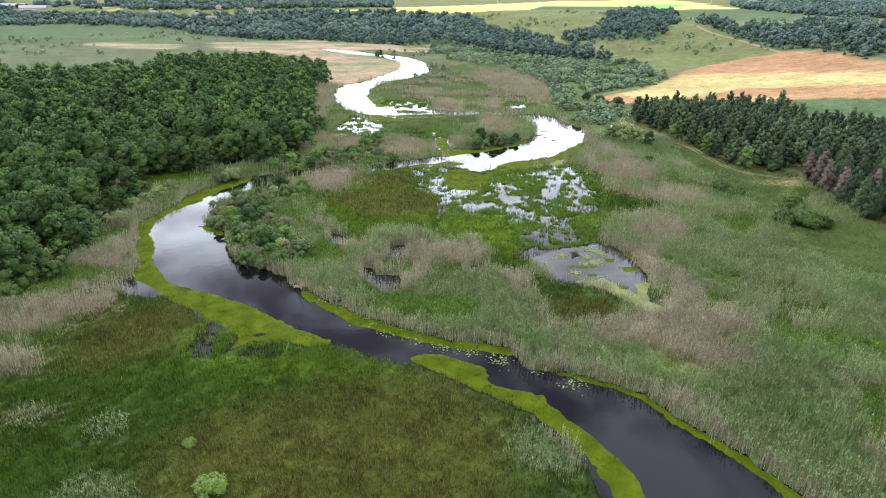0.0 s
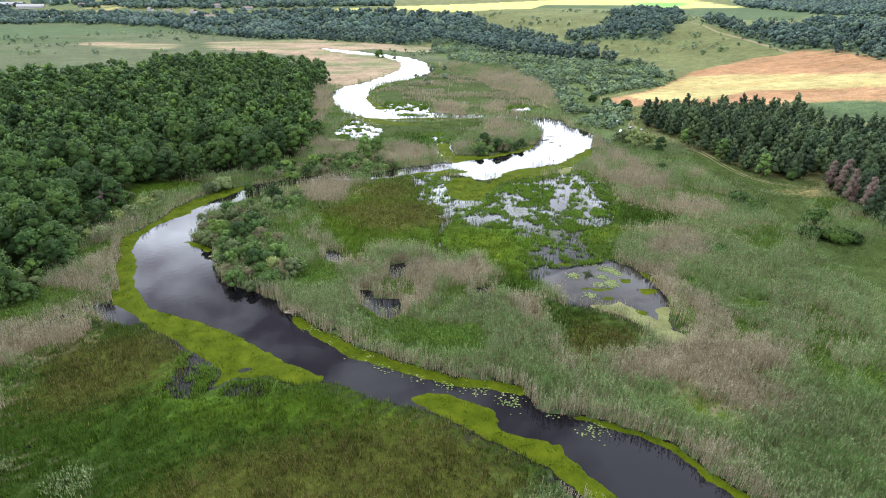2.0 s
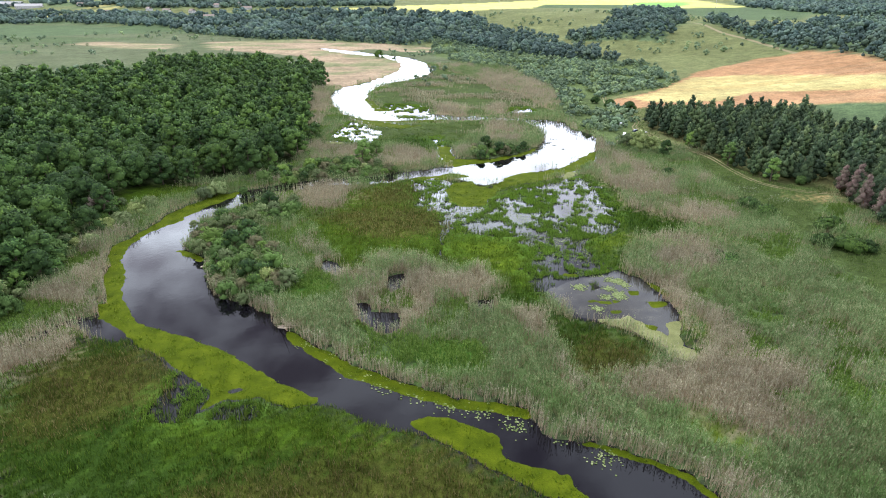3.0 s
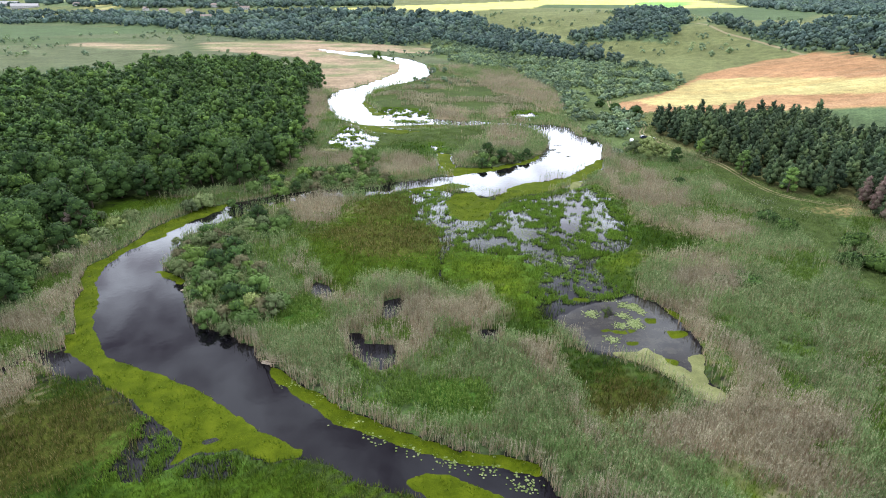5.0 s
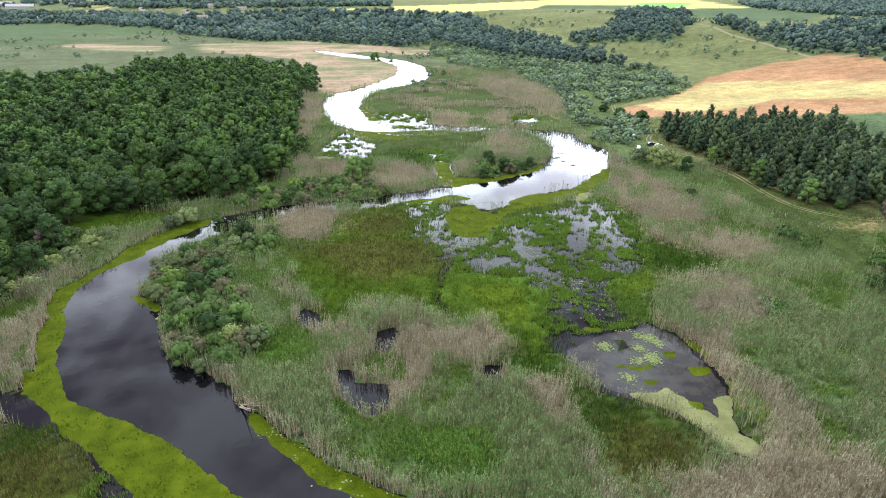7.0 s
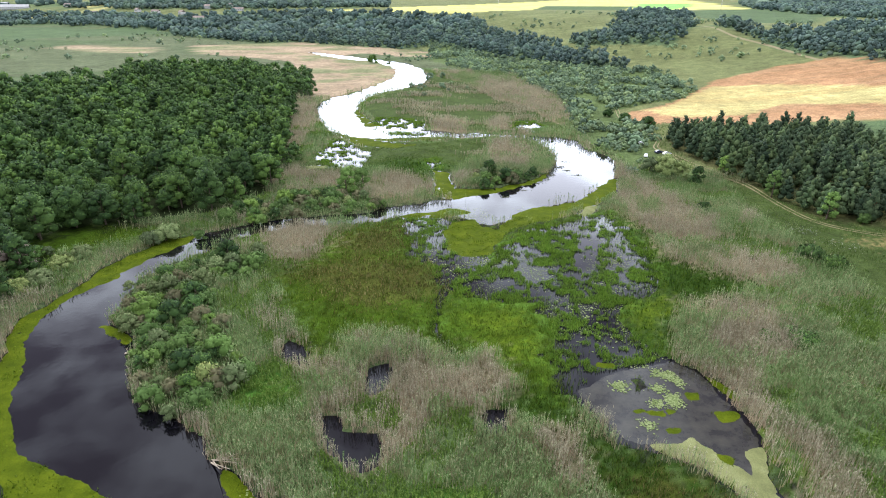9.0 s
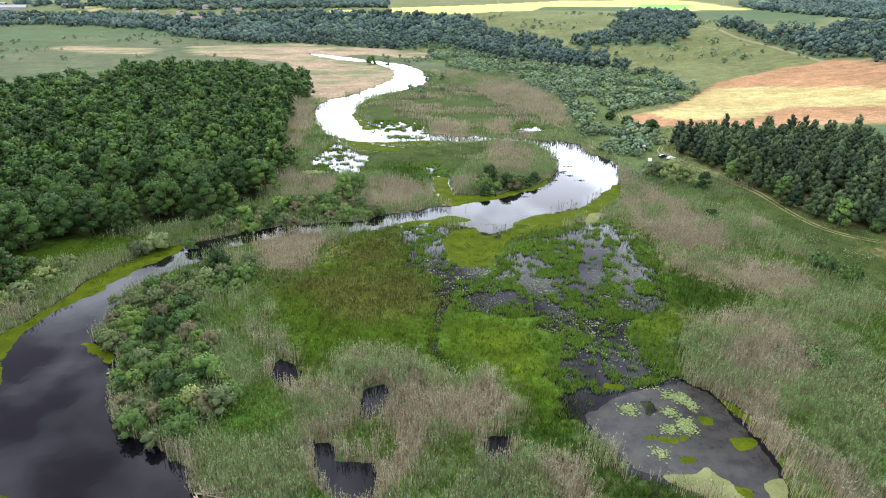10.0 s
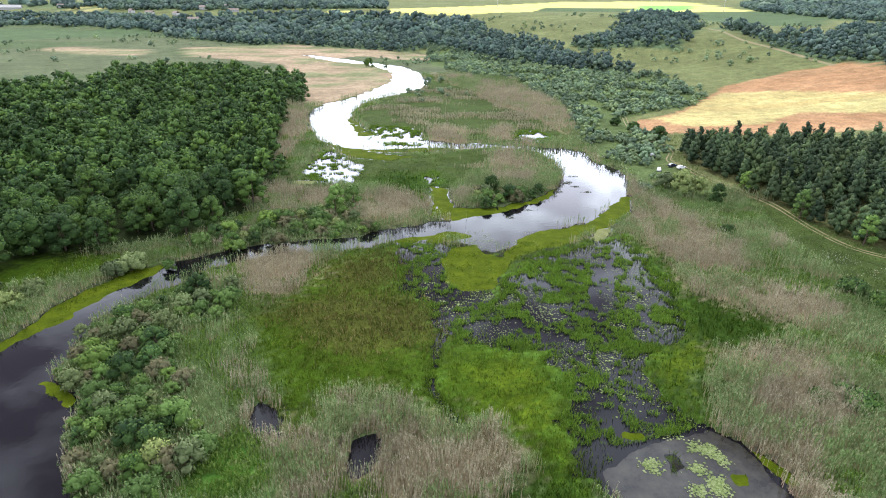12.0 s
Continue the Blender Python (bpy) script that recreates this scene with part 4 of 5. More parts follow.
def crown_cards(seed, base, top, radius, lobes, cards, size, shape="round", core=0.78):
    """A crown of overlapping boughs: each a dense heart clad in small leaf sprays."""
    r = np.random.default_rng(seed)
    C, R = [], []
    deep = top - base
    lopsided = r.uniform(-0.18, 0.18, 2) * radius
    for i in range(lobes):
        t = (i + 0.5) / lobes
        a = i * 2.4 + r.uniform(-0.4, 0.4)
        if shape == "cone":
            w = radius * max((1 - t) ** 0.55, 0.3) * r.uniform(0.8, 1.1)
            C.append((np.cos(a) * w * 0.6, np.sin(a) * w * 0.6, base + deep * (t * 0.93 + 0.02)))
            R.append((0.5 + w * 0.5, 0.5 + w * 0.5, 0.55 + radius * 0.36 * (1.1 - 0.4 * t)))
        else:
            t = 1 - (1 - t) ** 1.5
            w = np.sqrt(max(0.0, 1 - max(0.0, (t - 0.4) / 0.62) ** 2))
            s = radius * r.uniform(0.28, 0.5)
            out = (radius - s * 0.75) * w * r.uniform(0.75, 1.08)
            C.append((np.cos(a) * out + lopsided[0] * t, np.sin(a) * out + lopsided[1] * t, base + s * 0.4 + (deep - s * 1.2) * t))
            R.append((s, s, s * r.uniform(0.72, 0.95)))
    C, R = np.array(C), np.array(R)
    share = R[:, 0] ** 2 / (R[:, 0] ** 2).sum()
    pick = r.choice(lobes, cards, p=share)
    d = r.normal(size=(cards, 3))
    d /= np.linalg.norm(d, axis=1)[:, None]
    d[:, 2] = np.where(d[:, 2] < -0.3, -d[:, 2], d[:, 2])
    p = C[pick] + d * R[pick] * r.uniform(0.82, 1.12, cards)[:, None]
    nrm = d + r.normal(size=(cards, 3)) * 0.45
    nrm /= np.linalg.norm(nrm, axis=1)[:, None]
    u = np.cross(nrm, r.normal(size=(cards, 3)))
    u /= np.linalg.norm(u, axis=1)[:, None]
    v = np.cross(nrm, u)
    s = (size * r.uniform(0.6, 1.3, cards))[:, None]
    if shape == "cone":
        u = d * (1, 1, 0) + (0, 0, 0.25) + r.normal(size=(cards, 3)) * 0.3
        u -= nrm * (u * nrm).sum(1)[:, None]
        u /= np.linalg.norm(u, axis=1)[:, None]
        v = np.cross(nrm, u) * 0.6
    V = np.stack([p - u * s * 0.45 - v * s * 0.5, p + u * s * 0.75, p - u * s * 0.45 + v * s * 0.5], 1)
    flip = (np.cross(V[:, 1] - V[:, 0], V[:, 2] - V[:, 0]) * nrm).sum(1) < 0
    V[flip] = V[flip][:, ::-1]
    V = V.reshape(-1, 3)
    mid = np.array([0, 0, base + deep * 0.3])
    away = (p - mid) / np.linalg.norm(p - mid, axis=1)[:, None]
    soft = np.repeat(d * 0.75 + away * 0.35 + nrm * 0.35, 3, 0)
    hearts = (C[:, None] + ICO[None] * r.uniform(0.85, 1.12, (lobes, 12, 1)) * R[:, None] * core).reshape(-1, 3)
    HF = (ICO_F[None] + (np.arange(lobes) * 12)[:, None, None]).reshape(-1, 3) + len(V)
    out = (hearts - mid) / np.linalg.norm(hearts - mid, axis=1)[:, None]
    soft = np.concatenate([soft, np.tile(ICO, (lobes, 1)) * 0.8 + out * 0.3])
    V = np.concatenate([V, hearts])
    F = np.concatenate([np.arange(cards * 3).reshape(-1, 3), HF])
    return V, F, soft / np.linalg.norm(soft, axis=1)[:, None]


def tube(points, radii, sides=7):
    V, F = [], []
    for j, (p, q) in enumerate(zip(points, radii)):
        for s in range(sides):
            a = 2 * math.pi * s / sides
            V.append((p[0] + q * math.cos(a), p[1] + q * math.sin(a), p[2]))
    for j in range(len(points) - 1):
        for s in range(sides):
            F.append((j * sides + s, j * sides + (s + 1) % sides, (j + 1) * sides + (s + 1) % sides, (j + 1) * sides + s))
    return V, F


def trunk_mesh(name, seed, tall, radius, limbs, reach, mat):
    r = random.Random(seed)
    V, F = tube([(0, 0, -0.3), (0.1, 0, tall * 0.35), (0, 0.12, tall * 0.7), (0.05, 0, tall * 0.95)], [radius, radius * 0.75, radius * 0.45, 0.03])
    for i in range(limbs):
        z, a = tall * (0.3 + 0.5 * i / max(1, limbs)), i * 2.4 + r.uniform(-0.3, 0.3)
        w, g = tube([(0, 0, z), (math.cos(a) * reach * 0.5, math.sin(a) * reach * 0.5, z + reach * 0.4), (math.cos(a) * reach, math.sin(a) * reach, z + reach)], [radius * 0.4, radius * 0.25, 0.03], 5)
        o = len(V)
        V += w
        F += [tuple(o + k for k in f) for f in g]
    return mesh_from(name, np.array(V), np.array(F), M[mat])


def tree_kind(name, seed, tall, radius, lobes, cards, size, leaf, bark="bark", shape="round", base=0.2):
    thing = new(name)
    trunk = new("trunk", trunk_mesh("trunk", seed, tall, 0.018 * tall + 0.05, 5, radius * 0.6, bark))
    V, F, soft = crown_cards(seed, tall * base, tall, radius, lobes, cards, size, shape)
    crown = new("crown", mesh_from("crown", V, F, M[leaf], True, normals=soft))
    trunk.parent = crown.parent = thing
    return thing


def spread_points(kinds, x0, x1, y0, y1, gap, seed, jitter=0.42, ragged=1.0):
    r = np.random.default_rng(seed)
    X, Y = np.meshgrid(np.arange(x0, x1, gap), np.arange(y0, y1, gap))
    X = X + (np.arange(X.shape[0]) % 2)[:, None] * gap / 2
    P = np.stack([X.ravel(), Y.ravel()], 1)
    P = P + r.uniform(-jitter, jitter, P.shape) * gap
    return P[np.isin(cover(P, ragged), [CODE[k] for k in kinds])], r


def plant_out(kinds_made, P, r, label, category, group, grow=(0.8, 1.15)):
    """Stand copies of the made kinds at the points, turned and scaled at random."""
    z = hill(P) + 0.2
    for (x, y), h in zip(P, z):
        src = kinds_made[r.integers(len(kinds_made))]
        s = r.uniform(*grow)
        got = copy_thing(src, pose(x, y, h, 0, 0, r.uniform(0, 360)))
        got.scale = (s, s, s * r.uniform(0.9, 1.1))
        tagged(got, label, category, group)


def wood(name, label, category, mat, P, r, made, grow=(0.8, 1.2), sink=0.0):
    """Many trees of a wood too dense to count, in one mesh."""
    Vs, Fs, Ns, Ts, o = [], [], [], [], 0
    z = hill(P) + 0.1 - sink
    pick = r.integers(0, len(made), len(P))
    for k, (V, F, N) in enumerate(made):
        Q, h = P[pick == k], z[pick == k]
        n = len(Q)
        if not n:
            continue
        a, s = r.uniform(0, 2 * np.pi, n), r.uniform(*grow, n)
        c, d = np.cos(a) * s, np.sin(a) * s
        W = np.empty((n, len(V), 3))
        W[:, :, 0] = V[None, :, 0] * c[:, None] - V[None, :, 1] * d[:, None] + Q[:, :1]
        W[:, :, 1] = V[None, :, 0] * d[:, None] + V[None, :, 1] * c[:, None] + Q[:, 1:]
        W[:, :, 2] = V[None, :, 2] * (s * r.uniform(0.9, 1.1, n))[:, None] + h[:, None]
        G = (F[None] + (np.arange(n) * len(V))[:, None, None] + o).reshape(-1, 3)
        c, d = np.cos(a)[:, None], np.sin(a)[:, None]
        Ts.append(np.repeat(r.random(n), len(V)))
        Ns.append(np.stack([N[:, 0] * c - N[:, 1] * d, N[:, 0] * d + N[:, 1] * c, np.broadcast_to(N[:, 2], (n, len(N)))], -1).reshape(-1, 3))
        Vs.append(W.reshape(-1, 3))
        Fs.append(G)
        o += n * len(V)
    return tagged(new(name, mesh_from(name, np.concatenate(Vs), np.concatenate(Fs), M[mat], True, np.concatenate(Ts), normals=np.concatenate(Ns))), label, category, kind="stuff")


def retire(made):
    for t in made:
        for o in (*t.children_recursive, t):
            bpy.data.objects.remove(o)


# broadleaved wood on the near side
P, r = spread_points(("forest",), -420, -55, 90, 640, 8.6, 90)
order = np.argsort(np.hypot(P[:, 0] + 30, P[:, 1] - 110))
near, rest, back = P[order[:200]], P[order[200:740]], P[order[740:]]
made = [tree_kind("deciduous_tree", 100 + i, 11 + 1.4 * (i % 4), 4.3 + 0.5 * (i % 3), 22, 1500, 0.48, "leaf", base=0.08) for i in range(7)]
plant_out(made, near, r, "broadleaved tree with a dense dark green crown", "tree", "trees of the riverside wood", (0.72, 1.18))
retire(made)
wood("deciduous_wood", "dense dark green broadleaved wood beside the river", "wood", "leaf", rest, r, [crown_cards(120 + i, 1, 11 + 1.4 * (i % 4), 4.8, 13, 320, 0.86) for i in range(6)], (0.72, 1.18))
wood("deciduous_wood", "far part of the broadleaved riverside wood", "wood", "leaf", back, r, [crown_cards(130 + i, 1, 11 + 1.4 * (i % 4), 5.0, 9, 90, 1.15) for i in range(5)], (0.72, 1.18))
# bushes under the wood's edge
P, r = spread_points(("forest",), -140, -55, 100, 300, 3.4, 96)
P = P[~np.isin(cover(P + (9, -6)), [CODE["forest"]])]
made = [tree_kind("edge_bush", 190 + i, 4.0 + 0.8 * (i % 3), 2.4, 10, 600, 0.4, ("leaf", "leaf_light", "leaf", "leaf_grey")[i % 4], base=0.0) for i in range(4)]
plant_out(made, P[:110], r, "leafy bush at the edge of the wood", "bush", "bushes at the edge of the wood", (0.6, 1.2))
retire(made)

# pines on the slope
P, r = spread_points(("pines",), 90, 330, 150, 420, 5.4, 91)
order = np.argsort(np.hypot(P[:, 0] - 60, P[:, 1] - 60))
near, rest = P[order[:130]], P[order[130:]]
made = [tree_kind("pine_tree", 140 + i, 9.8 + 0.7 * (i % 3), 2.9, 22, 1500, 0.5, "needle", "pinebark", "cone", 0.08) for i in range(5)]
plant_out(made, near, r, "tall dark green pine with a reddish trunk", "tree", "pines on the slope", (0.85, 1.1))
retire(made)
wood("pine_wood", "dark pine wood covering the slope", "wood", "needle", rest, r, [crown_cards(150 + i, 1, 10 + 0.6 * (i % 3), 3.0, 11, 190, 0.95, "cone") for i in range(4)], (0.85, 1.1))
made = [tree_kind("dead_pine", 147, 13, 2.3, 16, 1300, 0.5, "needle_dead", "pinebark", "cone", 0.15)]
plant_out(made, np.array([(147, 225), (144, 214), (151, 229), (148, 233), (145, 206), (155, 204)], float), r, "dying pine with pinkish brown needles", "tree", "pines on the slope")
retire(made)

# woods on the hills and along the far valley, thinner the farther off; haze painted into their leaves
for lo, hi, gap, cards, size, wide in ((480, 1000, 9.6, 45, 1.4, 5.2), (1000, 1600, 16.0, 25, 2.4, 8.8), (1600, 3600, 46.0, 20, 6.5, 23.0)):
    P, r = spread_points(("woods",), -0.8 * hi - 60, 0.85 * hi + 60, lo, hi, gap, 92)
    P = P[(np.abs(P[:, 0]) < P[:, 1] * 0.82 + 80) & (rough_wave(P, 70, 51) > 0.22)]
    wood("distant_wood", "mixed green woods on the hills and along the far valley", "wood", "hazeleaf", P, r, [crown_cards(160 + i, 0.0, 9.5 + 1.2 * (i % 3), wide, 6, cards, size, core=1.0) for i in range(5)], (0.65, 1.25))

# scrub
P, r = spread_points(("scrub",), -130, 60, 100, 300, 3.7, 93)
P = P[rough_wave(P, 11, 52) > 0.37]
kinds_leaf = ("leaf_light", "leaf_light", "leaf_grey", "leaf", "leaf_brown", "leaf_light")
made = [tree_kind("willow_bush", 170 + i, 3.2 + 0.5 * (i % 4), 2.3 + 0.4 * (i % 2), 13, 620, 0.33, kinds_leaf[i], base=0.0) for i in range(6)]
plant_out(made, P, r, "rounded willow bush among reeds by the water", "bush", "bushes along the river", (0.4, 1.35))
retire(made)
P, r = spread_points(("scrub",), -30, 260, 300, 900, 4.6, 94)
P = P[rough_wave(P, 22, 53) > 0.42]
wood("willow_scrub", "grey-green willow scrub at the foot of the slope", "scrub", "scrubleaf", P, r, [crown_cards(180 + i, 0.0, 3.6, 2.5, 5, 45, 0.8, core=0.95) for i in range(4)], (0.45, 1.5))
P, r = spread_points(("slopegrass", "meadow", "pasture"), -900, 420, 420, 1150, 19.0, 95)
P = P[rough_wave(P, 50, 54) > 0.54]
wood("hill_bush", "scattered green bushes on rough grassland", "bush", "scrubleaf", P, r, [crown_cards(185 + i, 0.0, 4.2, 2.6, 5, 40, 0.85, core=0.95) for i in range(4)], (0.5, 1.5))


# single trees and bushes: place, height, spread
def singles(name, leaf, label, category, seed, spots, cards=1500, size=0.36):
    for i, (x, y, tall, radius) in enumerate(spots):
        thing = tree_kind(name, seed + i, tall, radius, 14, cards, size * (0.7 + radius / 8), leaf, base=0.04)
        thing.matrix_world = pose(x, y, float(hill(np.array([[x, y]], float))[0]) + 0.15)
        tagged(thing, label, category)


singles("round_tree", "leaf", "dark green rounded tree standing alone", "tree", 300, [(-74, 698, 9, 5.5), (19, 301, 6, 3), (100, 286, 8, 3), (92, 258, 3, 2.5), (106, 217, 4, 4), (108, 209, 4, 3), (-40, 268, 4, 3), (109, 210, 4, 3.5),
        (122, 196, 5, 4), (113, 184, 4, 3.5), (120, 181, 4, 5), (124, 180, 3.5, 3), (79, 172, 2.0, 4.2), (72, 173, 1.8, 2.5), (104, 404, 6, 3.5), (110, 380, 7, 4), (100, 425, 5, 3)])
singles("light_tree", "leaf_light", "light green leafy bush or young tree", "bush", 330, [(-37, 273, 10.5, 3.7), (-31, 276, 9.5, 3.4), (-71, 242, 5, 3.5), (-61, 242, 3, 2.5), (90, 217, 2, 2), (-75, 228, 3, 2), (-47, 256, 3.5, 3), (-41, 259, 3, 3), (117, 299, 8, 3),
        (123, 272, 10.5, 3), (130, 249, 10, 3), (140, 245, 4, 2), (-107, 136, 7, 3.2), (-106, 127, 5, 3), (-102, 139, 5, 3)])
singles("grey_willow", "leaf_grey", "grey-green willow by the water", "bush", 360, [(-85, 227, 5, 4), (-88, 224, 4, 3), (-104, 206, 4, 3.5), (-103, 213, 4, 3), (92, 297, 10, 5), (87, 303, 7, 4), (97, 294, 8, 3.6), (-104, 196, 4.5, 3.5),
        (-107, 192, 4, 3.5), (-105, 179, 4, 3), (-105, 158, 3, 3)])
singles("bare_tree", "twig", "nearly leafless brown tree at the edge of the wood", "tree", 380, [(-115, 207, 9, 3.6), (-116, 203, 8, 3)], 420, 0.3)


singles("pale_bush", "leaf_light", "dense pale green bush standing in the sedge meadow", "bush", 390, [(-35, 67, 2.4, 2.6), (-42, 77, 1.2, 1.2)], 3200, 0.2)


# ---- lily pads ----
def lily_pads(spots, n, spread, seed, grow=1.0):
    r = np.random.default_rng(seed)
    P = np.array(spots, float)[r.integers(0, len(spots), n)] + r.normal(0, 1, (n, 2)) * spread
    k = cover(P)
    P = P[np.isin(k, WET) | (np.isin(k, [CODE["wetmix"], CODE["shallows"]]) & (tussocks(P) < 0.49))]
    n = len(P)
    rad = r.uniform(0.1, 0.24, n) * grow
    a = np.linspace(0, 2 * np.pi, 7)[:6]
    z = 0.05 + 0.03 * r.random(n)
    ring = np.stack([P[:, :1] + rad[:, None] * np.cos(a), P[:, 1:] + rad[:, None] * np.sin(a), np.repeat(z[:, None], 6, 1)], -1)
    V = ring.reshape(-1, 3)
    i = np.arange(n)[:, None] * 6
    return V, np.concatenate([i + [0, 1, 2], i + [0, 2, 3], i + [0, 3, 4], i + [0, 4, 5]])


for spots, n, spread, label in (([(34.4, 155.6), (34.1, 156.2), (43.2, 160.3), (45.1, 159.1), (46.2, 157.3), (41.6, 155.2), (43.5, 152.8), (43.5, 150.6), (40.3, 163.5), (39.9, 150.6), (45.0, 159.7), (43.4, 151.5), (36.3, 144.6)], 1500, 0.75, "pale yellow-green lily pads in the shallow pool"),
                                ([(4, 209), (9, 212), (-1, 220), (2, 204), (60, 250), (52, 240), (30, 180), (36, 176), (44, 200), (50, 215), (38, 190), (25, 205), (60, 228), (48, 178), (15, 215)], 2600, 3.6, "pale lily pads between the sedge tussocks"),
                                ([(-30, 128), (-24, 124), (-18, 118), (-12, 114), (-6, 111), (0, 108), (6, 106), (12, 103), (20, 100), (26, 95)], 520, 1.3, "lily pads along the reedy river bank")):
    V, F = lily_pads(spots, n, spread, 400 + n)
    tagged(new("lily_pads", mesh_from("lily_pads", V, F, M["lily"], False)), label, "lily pads", kind="stuff")


# small floating leaves drifting in streaks over the shallows
shoals = np.random.default_rng(420).uniform((-2, 165), (72, 258), (6000, 2))
shoals = shoals[rough_wave(shoals * (1.0, 0.5), 6, 97) > 0.44]
V, F = lily_pads(shoals, 14000, 0.8, 421, 0.6)
tagged(new("lily_pads", mesh_from("lily_pads", V, F, M["lily"], False)), "scattered pale floating leaves on the shallow water", "lily pads", kind="stuff")


# dark weed drifting on the upper bend
V, F = lily_pads([(51, 313), (53, 307), (45, 300), (37, 288), (55, 321), (50, 311), (31, 279), (56, 300), (23, 271)], 260, (1.0, 0.5), 440, 1.3)
M["weed"] = plant_material("drifting_weed", [(0, rgb("2c3020")), (1, rgb("4a4c34"))], None, 0.1)
tagged(new("drifting_weed", mesh_from("drifting_weed", V, F, M["weed"], False)), "dark clumps of weed drifting on the river", "water weed", kind="stuff")


# ---- white umbels beside the track ----
M["flower"] = plain("white_blossom", (0.62, 0.62, 0.55), 0.8, 0, 0.15, 5.0)
r = np.random.default_rng(410)
P = np.array([(117, 236), (119, 229), (122, 224), (115, 240)], float)[r.integers(0, 4, 220)] + r.normal(0, 1, (220, 2)) * (2.6, 2.0)
V, F, _ = grass_blades(P, r, 0.9 * np.ones(220), 0.03, 0.2)
top = V.reshape(-1, 3, 3)[:, 2]
a = np.linspace(0, 2 * np.pi, 7)[:6]
rad = r.uniform(0.04, 0.09, 220)[:, None]
W = np.stack([top[:, :1] + rad * np.cos(a), top[:, 1:2] + rad * np.sin(a), np.repeat(top[:, 2:], 6, 1)], -1).reshape(-1, 3)
i = np.arange(220)[:, None] * 6
tagged(new("white_flowers", mesh_from("white_flowers", W, np.concatenate([i + [0, 1, 2], i + [0, 2, 3], i + [0, 3, 4], i + [0, 4, 5]]), M["flower"], False)), "white flower heads in the grass beside the track", "flowers", kind="stuff")
tagged(new("flower_stalks", mesh_from("flower_stalks", V, F, M["meadow"], False, np.tile([0, 0, 1.0], 220))), "thin green stalks of white flowers", "flowers", kind="stuff")


# ---- tracks ----
M["sand"] = plain("pale_trodden_sand", rgb("7f7556"), 0.95, 0, 0.2, 0.6)


def smooth_line(pts, n=8):
    P = np.array(pts, float)
    P = np.vstack([2 * P[0] - P[1], P, 2 * P[-1] - P[-2]])
    out = []
    for i in range(1, len(P) - 2):
        for t in np.arange(n) / n:
            out.append(0.5 * (2 * P[i] + (P[i + 1] - P[i - 1]) * t + (2 * P[i - 1] - 5 * P[i] + 4 * P[i + 1] - P[i + 2]) * t ** 2 + (3 * P[i] - P[i - 1] - 3 * P[i + 1] + P[i + 2]) * t ** 3))
    return np.array(out)


def track(pts, offsets, wide, label):
    """Wheel ruts or a beaten path laid over the ground."""
    L = smooth_line(pts)
    T = np.gradient(L, axis=0)
    N = np.stack([-T[:, 1], T[:, 0]], 1) / np.hypot(T[:, 0], T[:, 1])[:, None]
    thing = new("dirt_track")
    for off in offsets:
        w = wide * (0.7 + 0.6 * wave(L + off * 7, 6, 81))[:, None] / 2
        rows = [L + N * off - N * w, L + N * off, L + N * off + N * w]
        V = np.concatenate([np.column_stack([q, hill(q) + dz]) for q, dz in zip(rows, (0.36, 0.44, 0.36))])
        m = len(L)
        i = np.arange(m - 1)[:, None]
        F = np.concatenate([i + [k * m, (k + 1) * m, (k + 1) * m + 1, k * m + 1] for k in (0, 1)])
        rut = new("rut", mesh_from("rut", V, F, M["sand"]))
        rut.parent = thing
    tagged(thing, label, "track", kind="structure")


track([(112, 448), (107, 421), (105, 396), (108, 375), (108, 356), (103, 343), (106, 329), (110, 312), (116, 297), (121, 283), (122, 262), (125, 247), (134, 238), (146, 234), (160, 236)], (-0.9, 0.9), 0.55, "sandy farm track with two wheel ruts")
track([(306, 807), (296, 716), (303, 659), (303, 611), (300, 572), (299, 547)], (0.0,), 4.0, "pale path along the hilltop")


# ---- cars ----
def loft(sections):
    """A closed skin through rings of equal count."""
    k = len(sections[0])
    V = [p for ring in sections for p in ring]
    F = [(j * k + i, j * k + (i + 1) % k, (j + 1) * k + (i + 1) % k, (j + 1) * k + i) for j in range(len(sections) - 1) for i in range(k)]
    bm = bmesh.new()
    vs = [bm.verts.new(p) for p in V]
    for f in F:
        bm.faces.new([vs[i] for i in f])
    bm.faces.new([vs[i] for i in range(k)][::-1])
    bm.faces.new([vs[(len(sections) - 1) * k + i] for i in range(k)])
    bmesh.ops.recalc_face_normals(bm, faces=bm.faces)
    return bm


def part(name, bm, mat, parent, label=""):
    me = bpy.data.meshes.new(name)
    bm.to_mesh(me)
    bm.free()
    me.materials.append(M[mat])
    ob = new(name, me)
    ob.parent = parent
    if label:
        ob["label"] = label
    return ob


